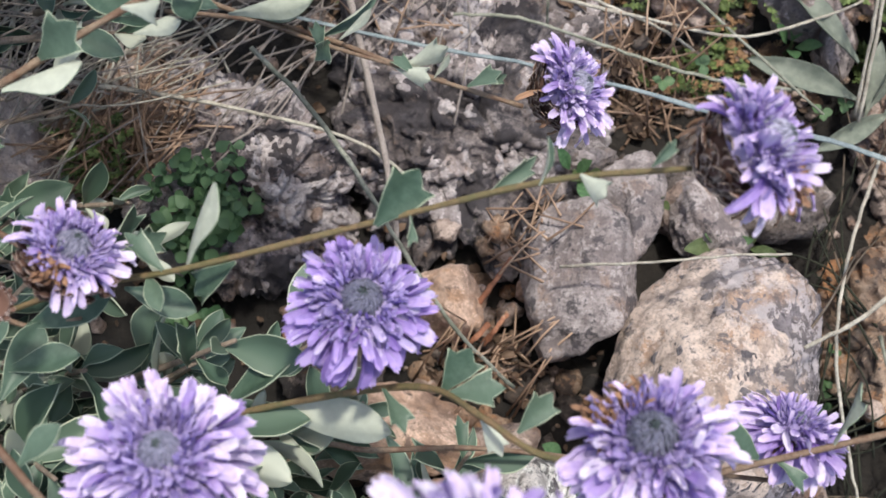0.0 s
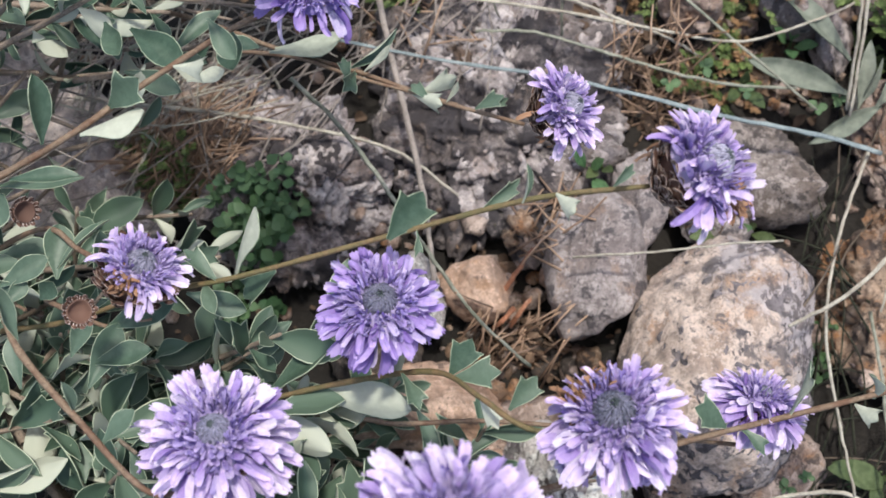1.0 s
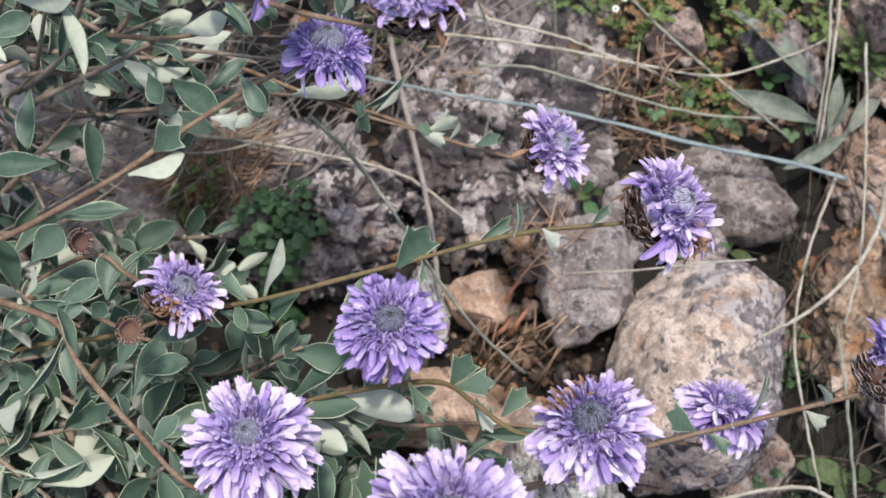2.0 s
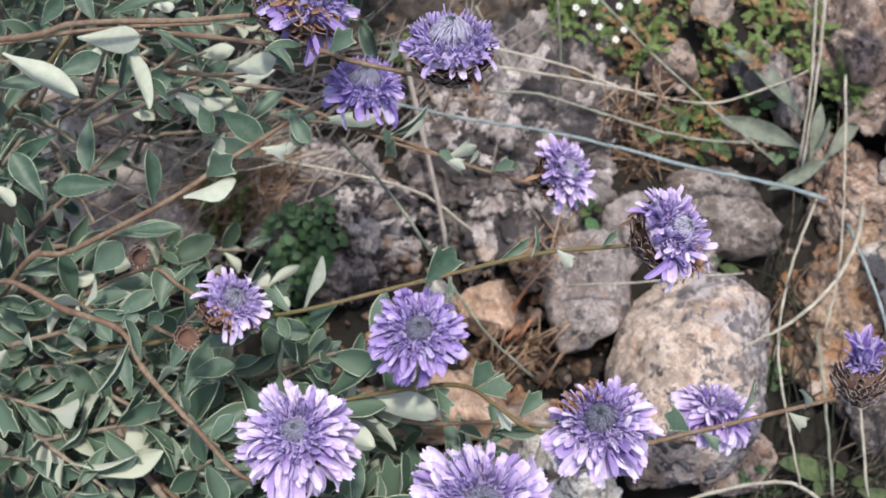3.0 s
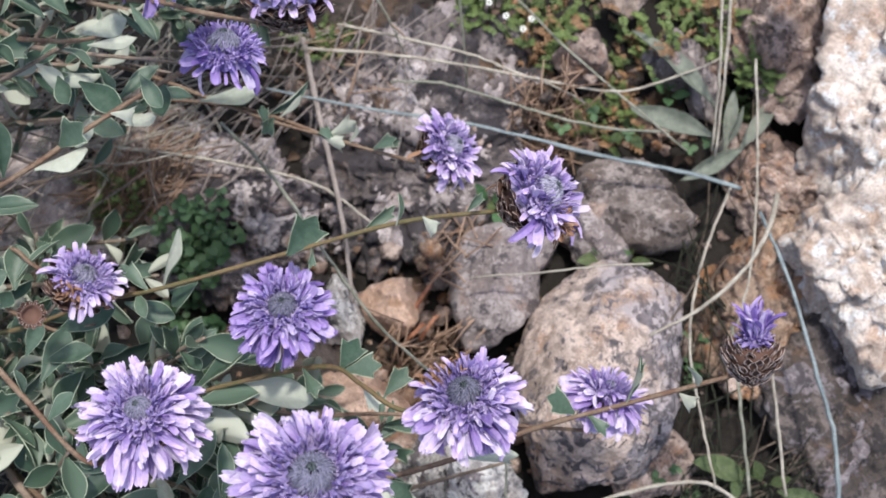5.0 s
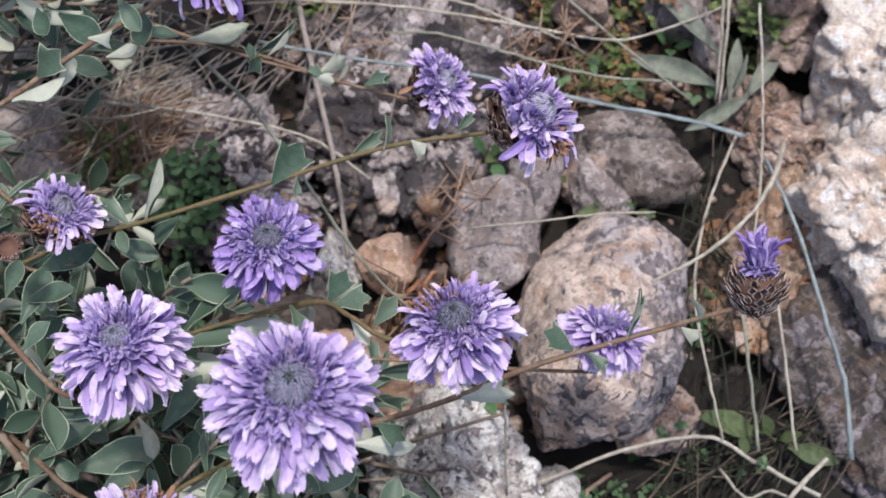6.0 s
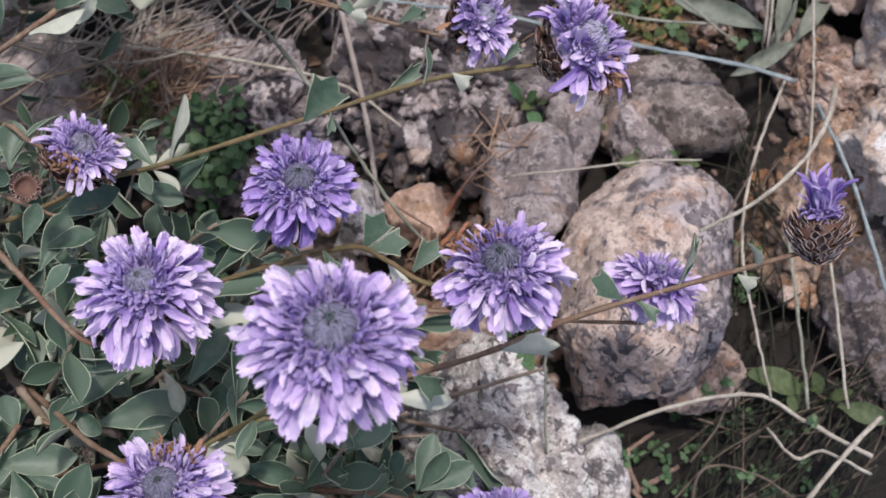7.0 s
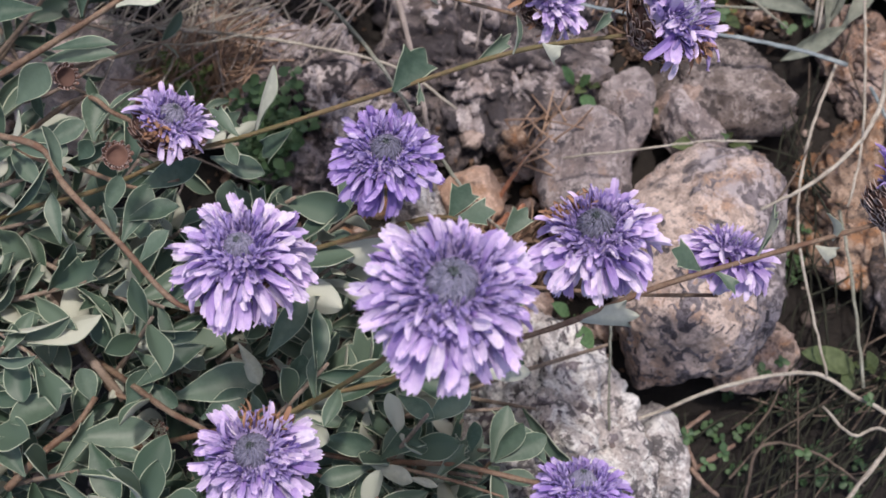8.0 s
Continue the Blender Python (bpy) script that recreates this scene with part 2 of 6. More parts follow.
def petal_material(name, base, tip):
    n = Nodes(name)
    co = n.add("ShaderNodeTexCoord")
    sep = n.add("ShaderNodeSeparateXYZ")
    n.link(co.outputs["Object"], sep.inputs[0])
    info = n.add("ShaderNodeObjectInfo")
    c = n.mix(n.ramp(sep.outputs[0], [(0.05, (0, 0, 0)), (0.90, (1, 1, 1))]), base, tip)
    c = n.mix(n.ramp(info.outputs["Random"], [(0.50, (0, 0, 0)), (1.0, (0.95, 0.95, 0.95))]), c, tuple(min(0.95, v * 0.45 + 0.50) for v in tip))
    c = n.mix(n.ramp(info.outputs["Random"], [(0.0, (0.6, 0.6, 0.6)), (0.30, (0, 0, 0))]), c, base)
    streak = n.noise(n.coords(), 6, 3, 0.6)
    c = n.mix(n.ramp(streak, [(0.45, (0, 0, 0)), (0.75, (0.4, 0.4, 0.4))]), c, base)
    return n.done(c, 0.55, 0.40)


PETAL = petal_material("violet_petal", (0.23, 0.12, 0.51), (0.66, 0.51, 0.88))
PETAL_PALE = petal_material("lilac_petal", (0.28, 0.15, 0.57), (0.90, 0.77, 0.97))
FLORET = leaf_material("violet_floret", (0.16, 0.10, 0.46), (0.58, 0.49, 0.86), grain=400, thin=0.4)
FLORET_PALE = leaf_material("lilac_floret", (0.18, 0.12, 0.46), (0.62, 0.52, 0.86), grain=400, thin=0.4)
DISC = leaf_material("grey_green_floret_buds", (0.075, 0.085, 0.12), (0.30, 0.29, 0.41), thin=0.1)
DISC_PALE = leaf_material("silvery_floret_buds", (0.15, 0.15, 0.22), (0.50, 0.48, 0.62), thin=0.15)
DISC_DARK = leaf_material("dark_floret_centre", (0.03, 0.045, 0.05), (0.08, 0.10, 0.11), thin=0.0)
BRACT = leaf_material("brown_bract", (0.055, 0.028, 0.022), (0.155, 0.08, 0.055), thin=0.05, rough=0.8)
BRACT_RIM = leaf_material("pale_bract_margin", (0.22, 0.15, 0.115), (0.44, 0.34, 0.29), thin=0.05, rough=0.8)
BRACT_PALE = leaf_material("pinkish_bract_margin", (0.36, 0.27, 0.24), (0.62, 0.52, 0.48), thin=0.05, rough=0.8)
WITHERED = leaf_material("withered_floret", (0.20, 0.095, 0.05), (0.48, 0.28, 0.17), thin=0.15, rough=0.7)


# ---- mesh helpers ----
def mesh_of(name, verts, faces, mats, slots=None, smooth=True):
    me = bpy.data.meshes.new(name)
    me.from_pydata([tuple(v) for v in verts], [], faces)
    for m in mats:
        me.materials.append(m)
    if slots is not None:
        me.polygons.foreach_set("material_index", slots)
    if smooth:
        me.polygons.foreach_set("use_smooth", [True] * len(me.polygons))
    me.update()
    return me


def part(name, data, parent, label="", m=None):
    ob = new(name, data)
    ob.parent = parent
    if m is not None:
        ob.matrix_basis = m
    return tagged(ob, label) if label else ob


def spline(points, steps=8):
    """Points of a smooth line through the given ones."""
    p = [Vector(q) for q in points]
    p = [p[0] * 2 - p[1], *p, p[-1] * 2 - p[-2]]
    out = []
    for i in range(1, len(p) - 2):
        for k in range(steps):
            t = k / steps
            a, b, c, d = p[i - 1:i + 3]
            out.append(0.5 * (2 * b + (c - a) * t + (2 * a - 5 * b + 4 * c - d) * t * t + (3 * b - a - 3 * c + d) * t ** 3))
    out.append(p[-2])
    return out


def tube_data(path, r0, r1, sides=7, flat=1.0, wobble=0.0, rng=random):
    verts, faces = [], []
    n = len(path)
    for i, c in enumerate(path):
        t = (path[min(i + 1, n - 1)] - path[max(i - 1, 0)]).normalized()
        a = t.cross(Vector((0, 0, 1)))
        a = a.normalized() if a.length > 1e-4 else Vector((1, 0, 0))
        b = a.cross(t)
        r = (r0 + (r1 - r0) * i / max(1, n - 1)) * (1 + wobble * rng.uniform(-1, 1))
        for k in range(sides):
            w = 2 * math.pi * k / sides
            verts.append(c + a * (math.cos(w) * r) + b * (math.sin(w) * r * flat))
    for i in range(n - 1):
        for k in range(sides):
            k2 = (k + 1) % sides
            faces.append((i * sides + k, i * sides + k2, (i + 1) * sides + k2, (i + 1) * sides + k))
    faces.append(tuple(range(sides))[::-1])
    faces.append(tuple((n - 1) * sides + k for k in range(sides)))
    return verts, faces


class Heap:
    """Gathers many small copies into one mesh."""
    def __init__(self):
        self.verts, self.faces, self.slots, self.count = [], [], [], 0

    def put(self, me_parts, m):
        v, f, s = me_parts
        r = np.array(m)
        self.verts.append(v @ r[:3, :3].T + r[:3, 3])
        self.faces += [tuple(i + self.count for i in face) for face in f]
        self.slots += s
        self.count += len(v)

    def tube(self, path, r0, r1, sides=4, slot=0, flat=1.0):
        v, f = tube_data(path, r0, r1, sides, flat)
        self.put((np.array([tuple(q) for q in v]), f, [slot] * len(f)), Matrix())

    def mesh(self, name, mats):
        return mesh_of(name, np.concatenate(self.verts).tolist(), self.faces, mats, self.slots)


def aim(place, along, up=(0, 0, 1), size=1.0, wide=1.0):
    """A matrix at place whose x runs along and whose z leans to up."""
    x = Vector(along).normalized()
    y = Vector(up).cross(x)
    y = y.normalized() if y.length > 1e-4 else x.orthogonal().normalized()
    z = x.cross(y)
    m = Matrix((x, y, z)).transposed().to_4x4()
    return Matrix.Translation(place) @ m @ Matrix.Diagonal((size, size * wide, size, 1))


# ---- leaves: two-sided blades with a pale rim ----
def blade_parts(width, teeth, bend, fold, twist=0.0, peak=0.66, thick=0.016, rim=0.93, rows=11, wave=0.0, blunt=0.75):
    """Unit-long leaf along x: points, faces, slots (0 upper, 1 under, 2 rim). teeth: a blunt tip with a corner on each side."""
    stations = [0.0, 0.12, 0.27, 0.42, 0.56, 0.68, 0.78, 0.80, 0.88, 0.95, 1.0] if rows == 11 else [i / (rows - 1) for i in range(rows)]
    cross = [-1, -rim, -0.45, 0, 0.45, rim, 1] if rows == 11 else [-1, -rim, 0, rim, 1]
    rib = 0.010 if rows == 11 else 0.0
    tops, lows = [], []
    for s in stations:
        if teeth:
            u = (s - 0.78) / 0.22
            w = width * (0.10 + 0.90 * (s / 0.78) ** 1.15 if s <= 0.78 else max(0.03, (1 - teeth) * max(0.0, 1 - u) ** 0.75))
        else:
            w = width * (0.10 + 0.90 * math.sin(math.pi * s / peak / 2) ** 1.4 if s < peak else max(0.03, max(0.0, math.cos(math.pi * (s - peak) / (1 - peak) / 2)) ** blunt))
        for c in cross:
            a = twist * s
            y, z = c * w, abs(c) ** 1.5 * w * fold + wave * w * math.sin(9 * s + 2 * c) * abs(c)
            y, z = y * math.cos(a) - z * math.sin(a), y * math.sin(a) + z * math.cos(a)
            x = s * (1 - 0.12 * bend * bend * s)
            z += -bend * s * s * 0.35
            if teeth and abs(c) > 0.5 and 0.6 < s < 0.79:
                x += 0.06
            dip = rib if c == 0 else 0.0
            tops.append((x, y, z + thick / 2 - dip))
            lows.append((x, y, z - thick / 2 - 1.6 * dip))
    rows = len(stations)
    n, k = len(tops), len(cross)
    verts = tops + lows
    faces, slots = [], []
    for i in range(rows - 1):
        for j in range(k - 1):
            a, b, c, d = i * k + j, (i + 1) * k + j, (i + 1) * k + j + 1, i * k + j + 1
            faces.append((a, b, c, d))
            slots.append(2 if j in (0, k - 2) else 0)
            faces.append((n + d, n + c, n + b, n + a))
            slots.append(1)
        for j, flip in ((0, True), (k - 1, False)):
            a, b = i * k + j, (i + 1) * k + j
            faces.append((a, n + a, n + b, b) if flip else (b, n + b, n + a, a))
            slots.append(2)
    e = (rows - 1) * k
    faces += [(*[e + j for j in range(k)], *[n + e + j for j in reversed(range(k))])]
    slots.append(2)
    return np.array(verts), faces, slots


LEAF_SHAPES = [
    blade_parts(0.19, 0.0, 0.35, 0.35, peak=0.66, wave=0.1, blunt=0.78, rim=0.94), blade_parts(0.215, 0.0, -0.35, 0.45, 0.4, peak=0.68, wave=0.12, blunt=0.72, rim=0.94), blade_parts(0.155, 0.0, 0.7, 0.45, -0.5, peak=0.64, wave=0.1, blunt=0.85, rim=0.93),
    blade_parts(0.22, 0.45, 0.4, 0.4, 0.15, wave=0.2), blade_parts(0.23, 0.5, -0.45, 0.5, 0.4, wave=0.15), blade_parts(0.20, 0.4, 1.0, 0.55, -0.4, wave=0.25),
    blade_parts(0.175, 0.0, 1.0, 0.7, 0.6, peak=0.66, wave=0.1, blunt=0.8, rim=0.93), blade_parts(0.30, 0.45, 0.2, 0.25, 0.2, wave=0.15), blade_parts(0.16, 0.0, 0.2, 1.0, 0.3, peak=0.62, blunt=0.8, rim=0.92),
]
LEAF_MESHES = [mesh_of("leaf", v.tolist(), f, [LEAF_TOP, LEAF_UNDER, LEAF_RIM], s) for v, f, s in LEAF_SHAPES]


# ---- flower heads ----
def petal_parts(width, curl, cup, lean, teeth=0.12, thick=0.008):
    """Unit-long strap petal along x with a three-toothed tip."""
    stations, cross = (0.0, 0.22, 0.44, 0.64, 0.82, 0.94, 1.0), (-1, -0.5, 0, 0.5, 1)
    rows = len(stations)
    k = len(cross)
    top, low = [], []
    for i in range(rows):
        s = stations[i]
        w = width * 1.46 * (0.30 + 0.70 * min(1, s / 0.64)) * (1 if s < 0.9 else 0.84 if s < 0.95 else 0.52)
        for c in cross:
            x = s * (1 - 0.1 * abs(curl) * s)
            if i == rows - 1:
                x += teeth * (0.3 if c == 0 else -0.5 if abs(c) == 0.5 else -0.1)
            y = c * w + lean * s * s
            z = -curl * s * s * 0.5 + cup * w * abs(c) ** 1.5 + 0.02 * math.sin(7 * s + 3 * c)
            top.append((x, y, z + thick / 2))
            low.append((x, y, z - thick / 2))
    n = len(top)
    faces = []
    for i in range(rows - 1):
        for j in range(k - 1):
            a, b, c, d = i * k + j, i * k + k + j, i * k + k + 1 + j, i * k + 1 + j
            faces += [(a, b, c, d), (n + d, n + c, n + b, n + a)]
        faces += [(i * k, n + i * k, n + i * k + k, i * k + k), (i * k + 2 * k - 1, n + i * k + 2 * k - 1, n + i * k + k - 1, i * k + k - 1)]
    e = (rows - 1) * k
    faces.append((*[e + j for j in range(k)][::-1], *[n + e + j for j in range(k)]))
    return np.array(top + low), faces, [0] * len(faces)


PETAL_SHAPES = [petal_parts(0.088, 0.35, 0.5, 0.05), petal_parts(0.098, 0.75, 0.35, -0.10), petal_parts(0.076, 0.15, 0.8, 0.14), petal_parts(0.092, 1.15, 0.45, 0.03),
                petal_parts(0.078, 0.5, 1.0, -0.18, 0.14), petal_parts(0.108, 0.25, 0.3, 0.0, 0.08), petal_parts(0.086, -0.55, 0.6, 0.10), petal_parts(0.078, 0.9, 1.2, 0.16),
                petal_parts(0.092, 1.5, 0.6, -0.12), petal_parts(0.080, -0.2, 1.1, -0.06, 0.12)]
PETAL_MESHES = [mesh_of("petal", v.tolist(), f, [PETAL], smooth=False) for v, f, s in PETAL_SHAPES]
PALE_MESHES = [mesh_of("petal", v.tolist(), f, [PETAL_PALE], smooth=False) for v, f, s in PETAL_SHAPES]
SCALE_SHAPE = blade_parts(0.33, 0.0, -0.75, 0.5, peak=0.45, rows=6, thick=0.05, rim=0.66)


def ring_dir(angle, rise):
    return Vector((math.cos(angle) * math.cos(rise), math.sin(angle) * math.cos(rise), math.sin(rise)))


def bract_cup(radius, rc, deep, rng, hug=0.0):
    """The cup under a head: rows of overlapping pointed bracts round a solid core."""
    heap = Heap()
    rows = 9
    for r in range(rows):
        lat = r / (rows - 1)
        count = int((6 + 7 * math.sin(math.pi * (0.15 + 0.6 * lat))) * 1.7)
        for k in range(count):
            a = 2 * math.pi * (k + 0.5 * (r % 2)) / count + rng.uniform(-0.22, 0.22)
            rr = rc * math.sin(math.pi * (0.08 + 0.52 * lat)) * (1 - 0.42 * hug * lat ** 3)
            z = -deep * (1 - lat) - radius * 0.02 + rng.uniform(-0.05, 0.05) * rc
            out = ring_dir(a, 0)
            heap.put(SCALE_SHAPE, aim(out * rr + Vector((0, 0, z)), out * ((0.25 + 0.55 * rng.random()) * (1 - 0.5 * hug * lat)) + ring_dir(a + 1.57, 0) * rng.gauss(0, 0.16) + Vector((0, 0, 0.8)), out, rc * rng.choice((0.36, 0.44, 0.52, 0.60))))
    core = [Vector((0, 0, -deep * 1.05)), Vector((0, 0, -deep * 0.6)), Vector((0, 0, -deep * 0.1)), Vector((0, 0, radius * 0.08))]
    v = []
    for c, rr in zip(core, (0.25, 0.8, 0.95, 0.7)):
        v += [c + ring_dir(2 * math.pi * k / 12, 0) * (rc * rr) for k in range(12)]
    f = [(i * 12 + k, i * 12 + (k + 1) % 12, i * 12 + 12 + (k + 1) % 12, i * 12 + 12 + k) for i in range(3) for k in range(12)]
    f += [tuple(range(12))[::-1], tuple(range(36, 48))]
    heap.put((np.array([tuple(q) for q in v]), f, [0] * len(f)), Matrix())
    return heap.mesh("bract_cup", [BRACT, BRACT, BRACT_PALE if hug else BRACT_RIM])


def flower_head(plant, place, axis, radius, seed, meshes=PETAL_MESHES, label="", open_=1.0, whorls=((28, -42, 0.88), (31, -20, 1.0), (32, 0, 0.98), (30, 20, 0.82), (22, 40, 0.62)),
                cup=1.0, cup_long=1.0, disc=0.29, dead=None, gap=None, florets=260, ring=1.0, lop=1.0, buds_of=None):
    """A head of strap petals over a cup of brown bracts; axis points out of its face. dead, gap: (angle, half width) of a withered sector or one without outer petals, in degrees."""
    rng = random.Random(seed)
    m = aim(place, axis, (0, 1, 0.01))
    m = m @ Matrix(((0, 0, 1, 0), (1, 0, 0, 0), (0, 1, 0, 0), (0, 0, 0, 1)))
    rc = radius * 0.40 * cup
    head = part("flower_head", bract_cup(radius, rc, rc * 1.25 * cup_long, rng, 0.0 if open_ else 1.0), plant, label, m)

    def inside(a, sector):
        if not sector:
            return False
        d = (math.degrees(a) - sector[0] + 180) % 360 - 180
        return abs(d) < sector[1]

    withered, inner, buds = Heap(), Heap(), Heap()
    for count, rise, size in whorls:
        for k in range(count):
            a = 2 * math.pi * (k + rng.uniform(-0.30, 0.30)) / count + rise
            if rise < 25 and inside(a, gap):
                continue
            e = radians((rise + rng.gauss(0, 13)) * open_ + (1 - open_) * (62 if open_ else 80))
            long_ = radius * (0.60 if ring > 0.8 else 0.62) * size * rng.choice((0.80, 0.90, 0.97, 1.0, 1.05, 1.10)) * rng.uniform(0.95, 1.05)
            level = (rise + 28) / 88
            base = ring_dir(a, 0) * (radius * ring * (0.46 - 0.15 * level) * rng.uniform(0.94, 1.06)) + Vector((0, 0, radius * (-0.02 + 0.30 * level + 0.04 * rng.random())))
            low = -math.sin(a)
            long_ *= (1 + 0.10 * lop * low) * (1 + 0.05 * math.sin(3 * a + seed) + 0.04 * math.sin(5 * a + 2 * seed))
            e -= 0.16 * lop * low
            tilt = Vector((rng.gauss(0, 0.55), rng.gauss(0, 0.55), 1))
            mm = aim(base, ring_dir(a + rng.gauss(0, 0.17), e), tilt, long_, rng.uniform(0.85, 1.2) * (0.5 if ring < 0.8 else 1.15 if rise < 0 else 1.0))
            if inside(a, dead) and rng.random() < 0.8:
                mm = aim(base, ring_dir(a + rng.uniform(-0.4, 0.4), e + rng.uniform(-0.3, 0.9)), tilt, long_ * rng.uniform(0.4, 0.75), 0.7)
                withered.put(PETAL_SHAPES[rng.choice((3, 4))], mm)
            else:
                part("petal", meshes[rng.randrange(len(meshes))], head, "", mm)
    for k in range(48 if dead else 0):
        a = radians(dead[0] + rng.uniform(-1, 1) * dead[1])
        rr = radius * rng.uniform(0.30, 0.62)
        withered.put(PETAL_SHAPES[rng.choice((3, 4, 7))], aim(ring_dir(a, 0) * rr + Vector((0, 0, radius * rng.uniform(0.05, 0.16))), ring_dir(a + rng.uniform(-1.2, 1.2), rng.uniform(0.1, 1.3)), ring_dir(rng.uniform(0, 6.28), 0.4), radius * rng.uniform(0.18, 0.34), 0.9))
    for k in range(16 if dead else 5):
        a = rng.uniform(0, 6.283)
        withered.put(PETAL_SHAPES[3], aim(ring_dir(a, 0) * radius * 0.34 - Vector((0, 0, radius * 0.1)), ring_dir(a, rng.uniform(-1.0, -0.3)), (0, 0, 1), radius * rng.uniform(0.3, 0.6), 0.7))
    part("withered_tuft", withered.mesh("withered_tuft", [WITHERED]), head, "withered orange-brown florets")
    # narrow inner florets, crowded and upright, with thread-like styles between them
    for k in range(florets):
        a, q = 2.39996 * k + rng.uniform(-0.3, 0.3), (k + 0.5) / florets
        rr = radius * ring * (disc * 0.95 + 0.21 * q)
        p = ring_dir(a, 0) * rr + Vector((0, 0, radius * (0.33 - 0.20 * q)))
        rise = radians(72 - 50 * q + rng.gauss(0, 12))
        if not (inside(a, dead) and rng.random() < 0.7):
            inner.put(PETAL_SHAPES[rng.randrange(10)], aim(p, ring_dir(a + rng.gauss(0, 0.3), rise), (rng.gauss(0, 0.6), rng.gauss(0, 0.6), 1), radius * (0.15 + 0.13 * q) * rng.uniform(0.8, 1.2), rng.uniform(0.75, 1.15)))
        if k % 3 == 0:
            q2 = p + ring_dir(a + rng.gauss(0, 0.3), rise) * radius * rng.uniform(0.18, 0.34)
            inner.tube([p, (p + q2) / 2 + ring_dir(a, 0.5) * radius * 0.02, q2], radius * 0.009, radius * 0.016, 4)
    dome = [(0.50, 0.00), (0.46, 0.14), (0.36, 0.25), (0.20, 0.31), (0.02, 0.33)]
    v = [ring_dir(2 * math.pi * k / 18, 0) * (r * radius * (disc + 0.24) / 0.5 * ring) + Vector((0, 0, z * radius)) for r, z in dome for k in range(18)]
    f = [(i * 18 + k, i * 18 + (k + 1) % 18, i * 18 + 18 + (k + 1) % 18, i * 18 + 18 + k) for i in range(4) for k in range(18)]
    inner.put((np.array([tuple(q) for q in v]), f, [0] * len(f)), Matrix())
    part("floret_ring", inner.mesh("floret_ring", [FLORET_PALE if meshes is PALE_MESHES else FLORET]), head, "narrow violet inner florets")
    # unopened florets arch over the dome towards its middle
    for band, count in ((1.0, 64), (0.86, 56), (0.70, 46), (0.54, 36), (0.38, 26), (0.24, 16), (0.10, 7)):
        for k in range(count):
            a = 2 * math.pi * (k + 0.4 * rng.random()) / count + band * 9
            pts = []
            for u in (0.0, 0.35, 0.7, 1.0):
                rr = radius * disc * band * (1 - 0.42 * u)
                hh = radius * (0.26 + 0.8 * disc * (0.85 * (1 - band * band) + 0.62 * math.sin(1.4 * u) * (0.45 + 0.55 * band)))
                pts.append(ring_dir(a + 0.25 * u + rng.uniform(-0.03, 0.03), 0) * rr + Vector((0, 0, hh)))
            buds.tube([p + Vector((rng.uniform(-1, 1), rng.uniform(-1, 1), rng.uniform(-1, 1))) * radius * 0.020 for p in pts], radius * 0.013, radius * 0.008, 5, 1 if band < 0.3 else 0)
    part("disc", buds.mesh("disc", [buds_of or DISC, DISC_DARK]), head, "grey-green disc of unopened buds, dark in the middle")
    return head


